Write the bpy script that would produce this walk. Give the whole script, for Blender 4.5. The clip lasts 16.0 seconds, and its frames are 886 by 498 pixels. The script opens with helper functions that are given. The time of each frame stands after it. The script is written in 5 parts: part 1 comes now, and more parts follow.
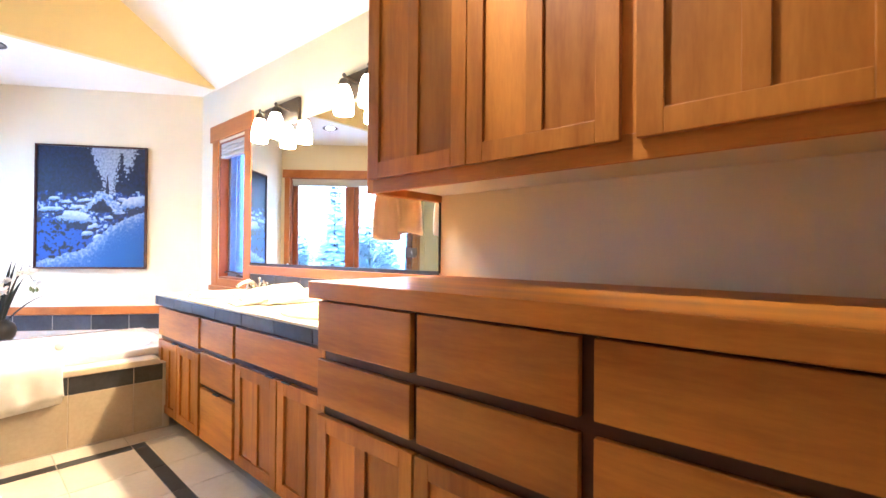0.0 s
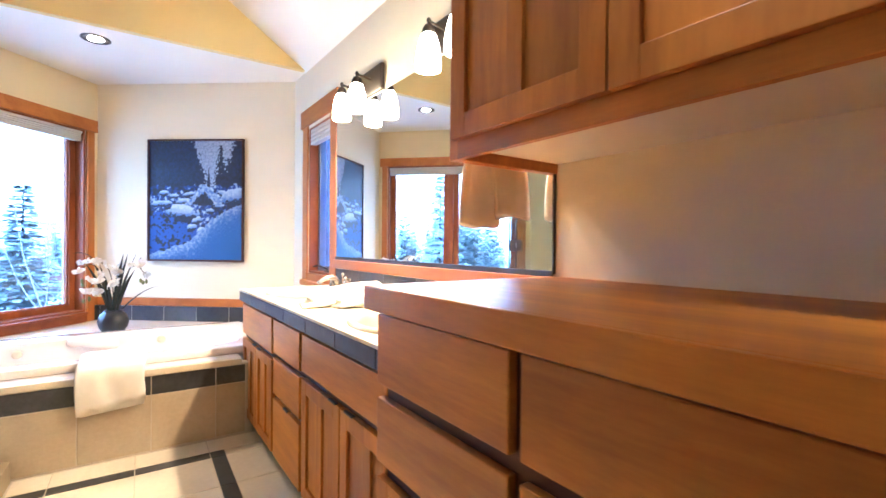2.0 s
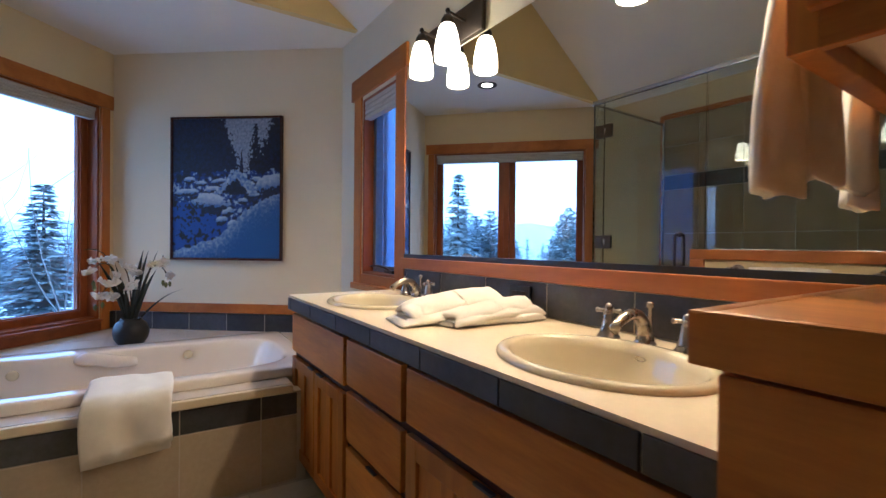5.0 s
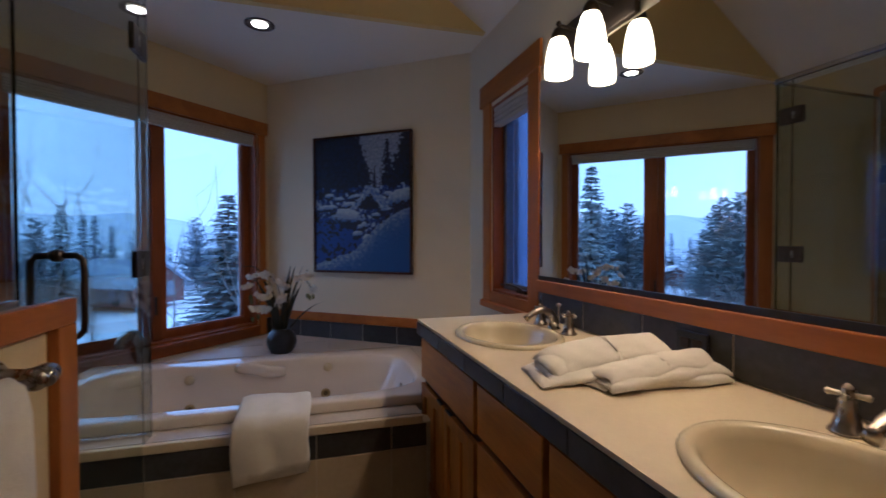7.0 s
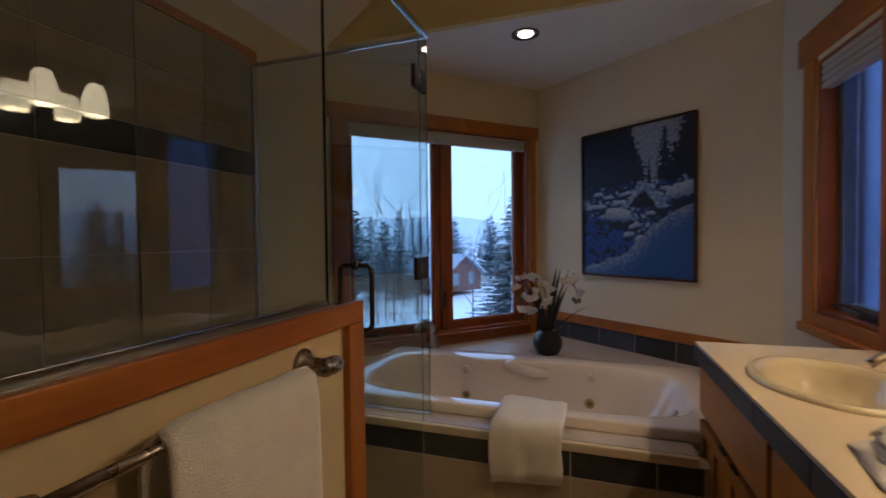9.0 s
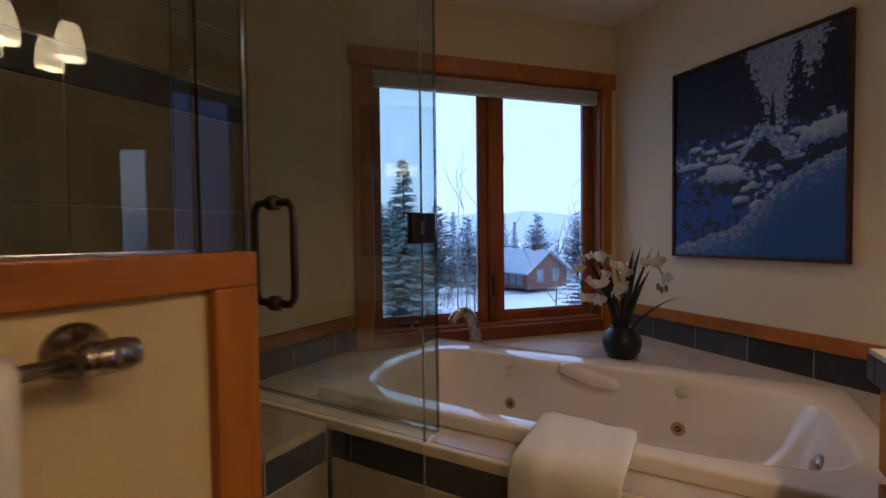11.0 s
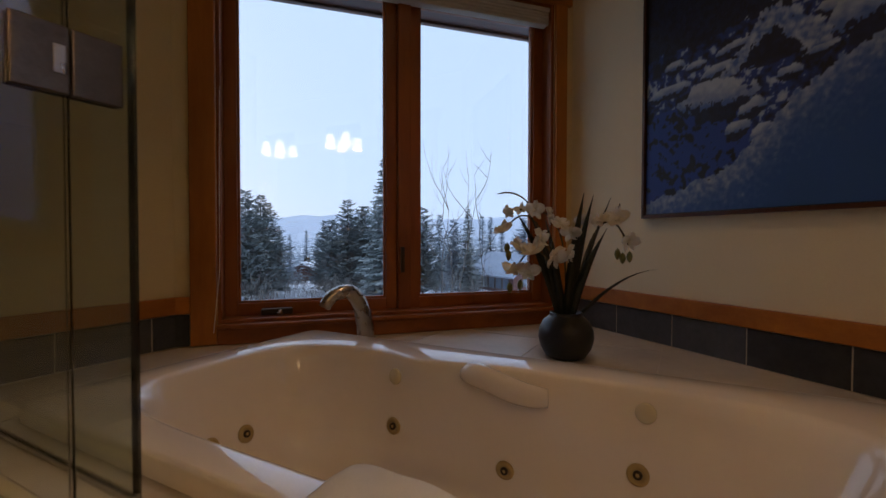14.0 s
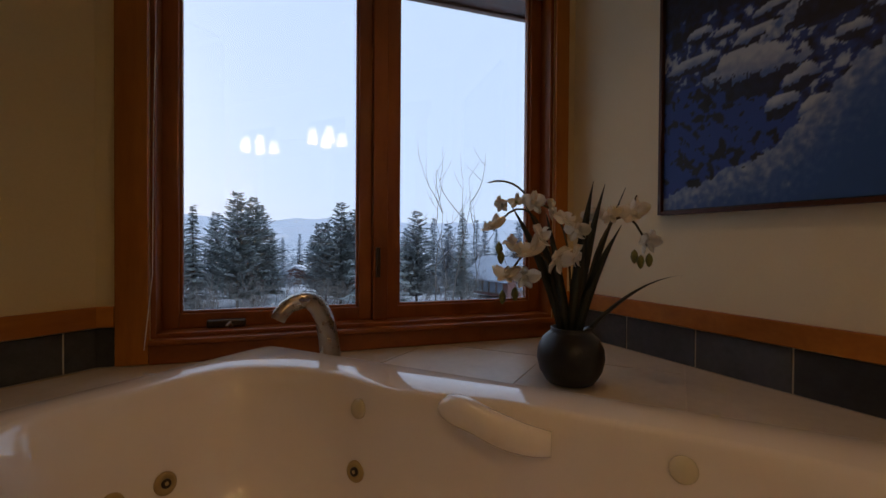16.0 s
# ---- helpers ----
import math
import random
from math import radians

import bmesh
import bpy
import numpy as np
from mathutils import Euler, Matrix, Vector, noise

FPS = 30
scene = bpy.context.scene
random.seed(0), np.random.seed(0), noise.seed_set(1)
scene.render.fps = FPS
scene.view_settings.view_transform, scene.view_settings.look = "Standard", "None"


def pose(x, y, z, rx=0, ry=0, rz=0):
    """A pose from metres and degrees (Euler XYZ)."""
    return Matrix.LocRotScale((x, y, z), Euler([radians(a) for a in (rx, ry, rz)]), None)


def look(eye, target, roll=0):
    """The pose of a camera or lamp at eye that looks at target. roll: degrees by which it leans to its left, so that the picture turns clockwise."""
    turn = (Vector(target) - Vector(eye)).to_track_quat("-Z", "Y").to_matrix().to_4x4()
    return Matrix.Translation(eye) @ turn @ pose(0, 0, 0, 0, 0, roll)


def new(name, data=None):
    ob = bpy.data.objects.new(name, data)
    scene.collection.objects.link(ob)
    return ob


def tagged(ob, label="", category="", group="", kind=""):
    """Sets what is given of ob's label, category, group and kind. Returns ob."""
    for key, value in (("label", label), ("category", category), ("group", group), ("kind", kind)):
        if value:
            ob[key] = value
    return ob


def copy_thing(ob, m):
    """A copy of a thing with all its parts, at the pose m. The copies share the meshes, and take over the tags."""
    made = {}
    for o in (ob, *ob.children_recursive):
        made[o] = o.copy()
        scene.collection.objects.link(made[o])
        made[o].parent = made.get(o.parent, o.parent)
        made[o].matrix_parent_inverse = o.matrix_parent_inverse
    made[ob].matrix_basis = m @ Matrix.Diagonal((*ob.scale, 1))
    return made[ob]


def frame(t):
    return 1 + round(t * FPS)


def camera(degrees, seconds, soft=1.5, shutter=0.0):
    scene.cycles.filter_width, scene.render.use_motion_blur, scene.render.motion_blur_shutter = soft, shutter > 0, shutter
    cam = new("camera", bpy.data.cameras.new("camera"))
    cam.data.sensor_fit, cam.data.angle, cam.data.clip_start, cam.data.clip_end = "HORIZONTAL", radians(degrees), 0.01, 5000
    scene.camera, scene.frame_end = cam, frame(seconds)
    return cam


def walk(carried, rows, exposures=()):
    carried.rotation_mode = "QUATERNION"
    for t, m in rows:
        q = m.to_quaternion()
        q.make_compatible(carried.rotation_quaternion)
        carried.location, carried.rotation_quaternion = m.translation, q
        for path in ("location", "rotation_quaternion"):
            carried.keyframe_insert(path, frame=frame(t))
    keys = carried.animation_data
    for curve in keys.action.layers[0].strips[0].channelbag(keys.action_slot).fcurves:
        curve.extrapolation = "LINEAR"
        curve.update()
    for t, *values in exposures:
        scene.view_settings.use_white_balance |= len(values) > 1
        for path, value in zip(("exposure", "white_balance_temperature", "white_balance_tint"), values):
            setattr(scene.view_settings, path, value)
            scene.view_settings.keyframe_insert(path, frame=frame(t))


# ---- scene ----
cam = camera(89.3, 16.0, shutter=0.5)
PATH = [
    (0, (0.254, 0.211, 1.126), (-1.104, 1.679, 1.143), 0.5),
    (0.5, (0.179, 0.375, 1.129), (-1.239, 1.785, 1.127), 0.4),
    (1, (0.057, 0.494, 1.134), (-1.466, 1.79, 1.123), 0.4),
    (1.5, (-0.043, 0.578, 1.136), (-1.651, 1.767, 1.122), 0.4),
    (2, (-0.144, 0.598, 1.122), (-1.805, 1.712, 1.105), 0.5),
    (2.5, (-0.321, 0.594, 1.096), (-2.001, 1.679, 1.074), 0.6),
    (3, (-0.452, 0.564, 1.103), (-2.135, 1.645, 1.084), 0.7),
    (5.5, (-1.004, 0.574, 1.087), (-2.702, 1.63, 1.072), 0.4),
    (6, (-1.081, 0.592, 1.122), (-2.832, 1.559, 1.098), 0.3),
    (6.5, (-1.095, 0.611, 1.174), (-2.936, 1.392, 1.141), 0.1),
    (7, (-1.096, 0.638, 1.208), (-3.019, 1.189, 1.171), -0.1),
    (7.5, (-1.099, 0.67, 1.222), (-3.083, 0.913, 1.183), -0.2),
    (8, (-1.111, 0.705, 1.251), (-3.109, 0.624, 1.203), -0.3),
    (8.5, (-1.142, 0.737, 1.263), (-3.102, 0.343, 1.213), -0.7),
    (9, (-1.188, 0.744, 1.255), (-3.079, 0.093, 1.206), -0.7),
    (9.2, (-1.221, 0.741, 1.253), (-3.08, 0.005, 1.2), -0.9),
    (11.5, (-1.998, 0.775, 1.055), (-3.728, -0.227, 0.996), -0.4),
    (12, (-2.159, 0.773, 1.011), (-3.885, -0.236, 0.956), -0.1),
    (12.5, (-2.325, 0.78, 0.945), (-4.054, -0.225, 0.896), -0.0),
    (13, (-2.467, 0.806, 0.914), (-4.203, -0.186, 0.869), 0.0),
    (13.5, (-2.592, 0.821, 0.886), (-4.338, -0.153, 0.848), 0.1),
    (14, (-2.691, 0.796, 0.875), (-4.45, -0.153, 0.832), 0.1),
    (14.5, (-2.789, 0.769, 0.87), (-4.559, -0.161, 0.831), 0.3),
    (15, (-2.879, 0.747, 0.867), (-4.65, -0.181, 0.832), 0.3),
    (15.5, (-2.941, 0.718, 0.865), (-4.713, -0.209, 0.834), 0.4),
    (16, (-2.976, 0.698, 0.859), (-4.748, -0.23, 0.833), 0.4),
]
EXPOSURES = [(0.0, 4.4, 4750, 10), (3.2, 3.4, 4500, 10), (5.3, 1.75, 4550, 10), (6.0, 1.3, 4600, 10), (7.0, 0.65, 4700, 17), (8.0, 0.25, 5000, 17), (9.0, 0.62, 5350, 15), (11.5, 0.68, 5850, 19), (13.0, 0.25, 6550, 18), (16.0, 0.17, 7350, 18)]
walk(cam, [(t, look(eye, target, roll)) for t, eye, target, roll in PATH], EXPOSURES)
SKY, SHADE, CAN, BULB, CANW = 0.12, 4.5, 10.0, 3.7, 8.5
VAULT_FILL_W = 15.0
WARM, WARM2 = (1.0, 0.60, 0.26), (1.0, 0.82, 0.58)

from mathutils.bvhtree import BVHTree

# ---- world, lamps ----
world = bpy.data.worlds.new("world")
scene.world = world
world.use_nodes = True
wn, wl = world.node_tree.nodes, world.node_tree.links
sky = wn.new("ShaderNodeTexSky")
sky.sky_type, sky.sun_disc, sky.sun_elevation, sky.sun_rotation = "NISHITA", False, radians(16), radians(200)
sky.air_density, sky.dust_density, sky.ozone_density = 1.2, 1.5, 3.0
cloud = wn.new("ShaderNodeRGB")
cloud.outputs[0].default_value = (4.4, 6.45, 9.6, 1)
veil = wn.new("ShaderNodeMixRGB")
veil.inputs[0].default_value = 0.93
wl.new(sky.outputs[0], veil.inputs[1])
wl.new(cloud.outputs[0], veil.inputs[2])
wl.new(veil.outputs[0], wn["Background"].inputs[0])
wn["Background"].inputs[1].default_value = SKY

sun = new("sun", bpy.data.lights.new("sun", "SUN"))
sun.data.energy, sun.data.angle, sun.data.color = 0.5, radians(25), (1.0, 0.96, 0.9)
sun.matrix_basis = pose(0, 0, 20, 62, 0, 200)


# ---- materials ----
def material(name, base, rough=0.5, metal=0.0, spec=0.5):
    m = bpy.data.materials.new(name)
    m.use_nodes = True
    b = m.node_tree.nodes["Principled BSDF"]
    b.inputs["Base Color"].default_value = (*base, 1)
    b.inputs["Roughness"].default_value = rough
    b.inputs["Metallic"].default_value = metal
    b.inputs["Specular IOR Level"].default_value = spec
    return m


def node(m, kind, **values):
    n = m.node_tree.nodes.new(kind)
    for k, v in values.items():
        n.inputs[k].default_value = v
    return n


def varied(name, a, b, scale=8.0, stretch=(1, 1, 1), rough=0.5, rough2=None, bump=0.15, fine=60.0, detail=6.0, spread=0.0,
           metal=0.0, spec=0.5, ends=(0.3, 0.7), distance=0.004, coat=0.0, grain=0.35):
    """Two tones mixed by broad noise, fine grain on top, bump from the grain; spread varies whole objects."""
    m = material(name, a, rough, metal, spec)
    t, l = m.node_tree, m.node_tree.links
    bsdf = t.nodes["Principled BSDF"]
    co = t.nodes.new("ShaderNodeTexCoord")
    mp = t.nodes.new("ShaderNodeMapping")
    mp.inputs["Scale"].default_value = stretch
    info = t.nodes.new("ShaderNodeObjectInfo")
    shift = t.nodes.new("ShaderNodeVectorMath")
    shift.operation = "MULTIPLY_ADD"
    shift.inputs[1].default_value = (1, 1, 1)
    off = t.nodes.new("ShaderNodeMath")
    off.operation = "MULTIPLY"
    off.inputs[1].default_value = 40.0
    l.new(info.outputs["Random"], off.inputs[0])
    l.new(co.outputs["Object"], shift.inputs[0])
    l.new(off.outputs[0], shift.inputs[2])
    l.new(shift.outputs[0], mp.inputs["Vector"])
    n1 = node(m, "ShaderNodeTexNoise", Scale=scale, Detail=detail, Roughness=0.6, Distortion=0.4)
    n2 = node(m, "ShaderNodeTexNoise", Scale=fine, Detail=3.0, Roughness=0.7)
    l.new(mp.outputs[0], n1.inputs["Vector"])
    l.new(mp.outputs[0], n2.inputs["Vector"])
    blend = t.nodes.new("ShaderNodeMath")
    blend.operation = "MULTIPLY_ADD"
    blend.inputs[1].default_value = grain
    l.new(n2.outputs["Fac"], blend.inputs[0])
    part_a = t.nodes.new("ShaderNodeMath")
    part_a.operation = "MULTIPLY"
    part_a.inputs[1].default_value = 1 - grain
    l.new(n1.outputs["Fac"], part_a.inputs[0])
    l.new(part_a.outputs[0], blend.inputs[2])
    ramp = t.nodes.new("ShaderNodeValToRGB")
    ramp.color_ramp.elements[0].position, ramp.color_ramp.elements[1].position = ends
    ramp.color_ramp.elements[0].color, ramp.color_ramp.elements[1].color = (*a, 1), (*b, 1)
    l.new(blend.outputs[0], ramp.inputs[0])
    out = ramp.outputs[0]
    if spread:
        hsv = t.nodes.new("ShaderNodeHueSaturation")
        rng = t.nodes.new("ShaderNodeMapRange")
        rng.inputs["To Min"].default_value, rng.inputs["To Max"].default_value = 1 - spread, 1 + spread
        l.new(info.outputs["Random"], rng.inputs["Value"])
        l.new(rng.outputs[0], hsv.inputs["Value"])
        l.new(out, hsv.inputs["Color"])
        out = hsv.outputs[0]
    l.new(out, bsdf.inputs["Base Color"])
    if rough2 is not None:
        r = t.nodes.new("ShaderNodeMapRange")
        r.inputs["To Min"].default_value, r.inputs["To Max"].default_value = rough, rough2
        l.new(n1.outputs["Fac"], r.inputs["Value"])
        l.new(r.outputs[0], bsdf.inputs["Roughness"])
    if bump:
        bp = t.nodes.new("ShaderNodeBump")
        bp.inputs["Strength"].default_value, bp.inputs["Distance"].default_value = bump, distance
        l.new(blend.outputs[0], bp.inputs["Height"])
        l.new(bp.outputs[0], bsdf.inputs["Normal"])
    bsdf.inputs["Coat Weight"].default_value = coat
    bsdf.inputs["Coat Roughness"].default_value = 0.25
    return m


def wood(name, a, b, axis, spread=0.22, rough=0.34):
    st = [3.2, 3.2, 3.2]
    st[axis] = 0.42
    return varied(name, a, b, 2.0, tuple(st), rough, rough + 0.14, 0.06, 26.0, 5.0, spread, ends=(0.30, 0.70), distance=0.0008, coat=0.05, grain=0.20, spec=0.32)


CH_A, CH_B = (0.245, 0.070, 0.004), (0.57, 0.225, 0.017)
cherry_x = wood("cherry_along", CH_A, CH_B, 0)
cherry_z = wood("cherry_upright", CH_A, CH_B, 2)
cherry_y = wood("cherry_across", CH_A, CH_B, 1)
# cherry blackened to paint in the shade behind cabinet fronts; other dark wood too
dark_wood_gap_shade = wood("cherry_dark_gap_shade", (0.030, 0.009, 0.003), (0.085, 0.025, 0.008), 0)
FIR_A, FIR_B = (0.27, 0.078, 0.007), (0.51, 0.182, 0.024)
fir_x = wood("fir_along", FIR_A, FIR_B, 0, 0.08)
fir_z = wood("fir_upright", FIR_A, FIR_B, 2, 0.08)
sash_wood = wood("sash_wood", (0.17, 0.043, 0.008), (0.34, 0.10, 0.02), 2, 0.06)
sash_wood_x = wood("sash_wood_along", (0.17, 0.043, 0.008), (0.34, 0.10, 0.02), 0, 0.06)
paint_wall = varied("wall_paint", (0.69, 0.60, 0.41), (0.75, 0.66, 0.47), 1.4, rough=0.85, bump=0.25, fine=140, distance=0.0015)
paint_ceiling = varied("ceiling_paint", (0.74, 0.69, 0.58), (0.80, 0.75, 0.64), 1.2, rough=0.9, bump=0.3, fine=120, distance=0.002)
paint_yellow = varied("yellow_paint", (0.66, 0.50, 0.20), (0.72, 0.56, 0.24), 1.2, rough=0.88, bump=0.25, fine=130, distance=0.0015)
paint_tan = varied("tan_paint", (0.63, 0.50, 0.27), (0.69, 0.56, 0.32), 1.3, rough=0.86, bump=0.25, fine=130, distance=0.0015)
shower_tile = varied("shower_tile", (0.24, 0.185, 0.105), (0.35, 0.28, 0.17), 3.5, rough=0.60, rough2=0.75, bump=0.12, fine=50, spread=0.09, distance=0.0015, spec=0.22)
slate = varied("slate_tile", (0.016, 0.017, 0.019), (0.066, 0.067, 0.070), 5.0, rough=0.38, rough2=0.6, bump=0.45, fine=34, spread=0.35, distance=0.003)
cream_tile = varied("cream_tile", (0.38, 0.31, 0.20), (0.50, 0.42, 0.29), 3.5, rough=0.42, rough2=0.55, bump=0.12, fine=50, spread=0.07, distance=0.0015)
floor_tile = varied("floor_tile", (0.54, 0.48, 0.37), (0.68, 0.62, 0.50), 3.0, rough=0.35, rough2=0.5, bump=0.15, fine=45, spread=0.08, distance=0.0015)
grout = varied("grout", (0.46, 0.41, 0.32), (0.56, 0.50, 0.40), 20, rough=0.9, bump=0.3, fine=120, distance=0.001)
counter_stone = varied("cream_counter", (0.60, 0.515, 0.35), (0.70, 0.61, 0.435), 2.5, rough=0.4, rough2=0.52, bump=0.06, fine=70, distance=0.0008)
deck_stone = varied("deck_tile", (0.44, 0.38, 0.32), (0.60, 0.54, 0.46), 2.6, rough=0.28, rough2=0.45, bump=0.12, fine=30, spread=0.06, distance=0.001)
acrylic = varied("white_acrylic", (0.79, 0.725, 0.65), (0.81, 0.745, 0.67), 1.0, rough=0.035, bump=0.0, spec=0.5, coat=0.4)
biscuit = varied("biscuit_china", (0.66, 0.59, 0.41), (0.68, 0.61, 0.43), 1.0, rough=0.10, bump=0.0, coat=0.3)
nickel = varied("brushed_nickel", (0.36, 0.32, 0.27), (0.46, 0.42, 0.36), 30, rough=0.22, rough2=0.34, bump=0.03, fine=200, metal=1.0, distance=0.0005)
bronze = varied("dark_bronze", (0.045, 0.033, 0.026), (0.08, 0.06, 0.045), 20, rough=0.35, rough2=0.5, bump=0.05, fine=150, metal=0.8, distance=0.0005)
hinge_metal = varied("hinge_metal", (0.10, 0.080, 0.062), (0.16, 0.13, 0.105), 30, rough=0.3, rough2=0.4, bump=0.03, fine=200, metal=1.0, distance=0.0005)
chrome = varied("satin_chrome", (0.55, 0.55, 0.55), (0.65, 0.65, 0.65), 30, rough=0.18, rough2=0.28, bump=0.02, fine=200, metal=1.0, distance=0.0005)
jet_tan = varied("jet_tan", (0.34, 0.24, 0.09), (0.44, 0.33, 0.15), 12, rough=0.3, bump=0.05, fine=90)
black = varied("black_plastic", (0.012, 0.012, 0.013), (0.02, 0.02, 0.021), 10, rough=0.4, bump=0.05, fine=100)
terry = varied("terry_cloth", (0.76, 0.73, 0.66), (0.88, 0.85, 0.78), 9.0, rough=0.95, bump=0.8, fine=300, distance=0.009, spec=0.1)
blind_cloth = varied("blind_cloth", (0.45, 0.42, 0.36), (0.55, 0.52, 0.46), 6.0, (1, 1, 6), 0.85, bump=0.3, fine=80)
vase_black = varied("black_glaze", (0.006, 0.006, 0.007), (0.018, 0.017, 0.018), 9.0, rough=0.32, rough2=0.5, bump=0.25, fine=50, distance=0.002)
petal = varied("petal", (0.84, 0.78, 0.64), (0.92, 0.89, 0.82), 14.0, rough=0.7, bump=0.2, fine=90, spread=0.06)
pt = petal.node_tree
pt_mix, pt_thin = pt.nodes.new("ShaderNodeMixShader"), pt.nodes.new("ShaderNodeBsdfTranslucent")
pt_thin.inputs["Color"].default_value, pt_mix.inputs[0].default_value = (0.92, 0.86, 0.74, 1), 0.42
pt.links.new(pt.nodes["Principled BSDF"].outputs[0], pt_mix.inputs[1])
pt.links.new(pt_thin.outputs[0], pt_mix.inputs[2])
pt.links.new(pt_mix.outputs[0], pt.nodes["Material Output"].inputs["Surface"])
leaf_dark = varied("dark_leaf", (0.008, 0.012, 0.007), (0.022, 0.028, 0.016), 12.0, (1, 1, 0.2), 0.45, bump=0.2, fine=60)
bud_green = varied("bud_green", (0.10, 0.12, 0.03), (0.20, 0.20, 0.06), 20, rough=0.6)
stem_brown = varied("stem_brown", (0.05, 0.035, 0.015), (0.10, 0.075, 0.03), 30, rough=0.7)
bark = varied("bark", (0.035, 0.028, 0.022), (0.08, 0.066, 0.055), 3.0, (1, 1, 0.3), 0.9, bump=0.6, fine=14, distance=0.03)
twig = varied("grey_twig", (0.09, 0.08, 0.07), (0.17, 0.155, 0.14), 6.0, rough=0.9)
# distance haze is tinted into both needle colours, more strongly in the second
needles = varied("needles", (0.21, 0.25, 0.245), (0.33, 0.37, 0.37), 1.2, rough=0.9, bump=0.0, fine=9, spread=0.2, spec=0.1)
needles_haze_tint = varied("needles_haze_tinted", (0.27, 0.33, 0.37), (0.42, 0.48, 0.53), 1.2, rough=0.95, bump=0.0, fine=9, spread=0.15, spec=0.05)
snow = varied("snow", (0.70, 0.74, 0.80), (0.84, 0.87, 0.91), 0.15, rough=0.9, bump=0.6, fine=1.5, distance=0.15)
# the ridge's pale blue is winter haze put into its colour
ridge_haze_tint = varied("far_forest", (0.50, 0.56, 0.63), (0.66, 0.72, 0.79), 0.03, (1, 1, 0.6), 0.95, bump=0.0, fine=0.5)
barn_red = varied("brown_siding", (0.105, 0.048, 0.040), (0.17, 0.080, 0.066), 1.5, (1, 1, 8), 0.85, bump=0.4, fine=12, distance=0.02)
roof_metal = varied("pale_roof", (0.27, 0.32, 0.39), (0.42, 0.47, 0.54), 0.8, (1, 1, 1), 0.7, bump=0.2, fine=8, distance=0.02)
pane_dark = varied("far_pane", (0.10, 0.12, 0.15), (0.22, 0.25, 0.30), 2.0, rough=0.15, bump=0.0)
mirror_silver = material("mirror_silver", (0.86, 0.87, 0.85), 0.0, 1.0)


def clear_glass(name, tint, rough=0.0):
    m = material(name, tint, rough)
    b = m.node_tree.nodes["Principled BSDF"]
    b.inputs["Transmission Weight"].default_value, b.inputs["IOR"].default_value = 1.0, 1.45
    return m


window_glass = clear_glass("window_glass", (0.97, 0.98, 0.98))
obscure_glass = clear_glass("obscure_glass", (0.125, 0.155, 0.26), 0.25)
shower_glass = clear_glass("shower_glass", (0.78, 0.83, 0.79))


def glowing(name, colour, strength, base=(0.9, 0.88, 0.82)):
    m = material(name, base, 0.35)
    b = m.node_tree.nodes["Principled BSDF"]
    b.inputs["Emission Color"].default_value, b.inputs["Emission Strength"].default_value = (*colour, 1), strength
    return m


shade_glow = glowing("lit_opal_glass", (1.0, 0.75, 0.40), SHADE)
can_glow = glowing("lit_bulb", (1.0, 0.82, 0.55), CAN)


# ---- building helpers ----
def box_into(bm, x0, x1, y0, y1, z0, z1, bevel=0.0, m=None):
    made = bmesh.ops.create_cube(bm, size=1.0, matrix=Matrix.Translation(((x0 + x1) / 2, (y0 + y1) / 2, (z0 + z1) / 2)) @ Matrix.Diagonal((abs(x1 - x0), abs(y1 - y0), abs(z1 - z0), 1)))
    vs = made["verts"]
    if bevel:
        es = list({e for v in vs for e in v.link_edges})
        res = bmesh.ops.bevel(bm, geom=es, offset=bevel, segments=2, profile=0.6, affect="EDGES")
        vs = list({v for f in res["faces"] for v in f.verts} | {v for v in vs if v.is_valid})
    if m is not None:
        bmesh.ops.transform(bm, matrix=m, verts=vs)
    return bm


def box(x0, x1, y0, y1, z0, z1, bevel=0.0, m=None):
    return box_into(bmesh.new(), x0, x1, y0, y1, z0, z1, bevel, m)


def finish(bm, name, mat, smooth=False):
    bmesh.ops.recalc_face_normals(bm, faces=bm.faces)
    me = bpy.data.meshes.new(name)
    bm.to_mesh(me)
    bm.free()
    me.materials.append(mat)
    if smooth:
        me.polygons.foreach_set("use_smooth", [True] * len(me.polygons))
    return me


def structure(name, bm, mat, label, category, smooth=False):
    return tagged(new(name, finish(bm, name, mat, smooth)), label, category, kind="structure")


def thing(name, label, category, group="", at=(0, 0, 0)):
    ob = new(name)
    ob.empty_display_size = 0.05
    ob.matrix_basis = Matrix.Translation(at)
    return tagged(ob, label, category, group)


def part(name, bm, mat, parent, label="", smooth=False):
    ob = new(name, finish(bm, name, mat, smooth))
    ob.parent = parent
    return tagged(ob, label)


def loft(rings, closed=True, cap_start=False, cap_end=False):
    """Rings of points, each of the same count, joined into a skin."""
    bm = bmesh.new()
    vs = [[bm.verts.new(p) for p in ring] for ring in rings]
    n = len(vs[0])
    for a, b in zip(vs, vs[1:]):
        for i in range(n if closed else n - 1):
            j = (i + 1) % n
            bm.faces.new((a[i], a[j], b[j], b[i]))
    if cap_start:
        bm.faces.new(vs[0])
    if cap_end:
        bm.faces.new(vs[-1])
    return bm


def turned(profile, n=28, m=None, cap=True):
    """A turned shape from (radius, height) pairs."""
    rings = [[(max(r, 1e-4) * math.cos(2 * math.pi * i / n), max(r, 1e-4) * math.sin(2 * math.pi * i / n), z) for i in range(n)] for r, z in profile]
    bm = loft(rings, True, cap, cap)
    if m is not None:
        bm.transform(m)
    return bm


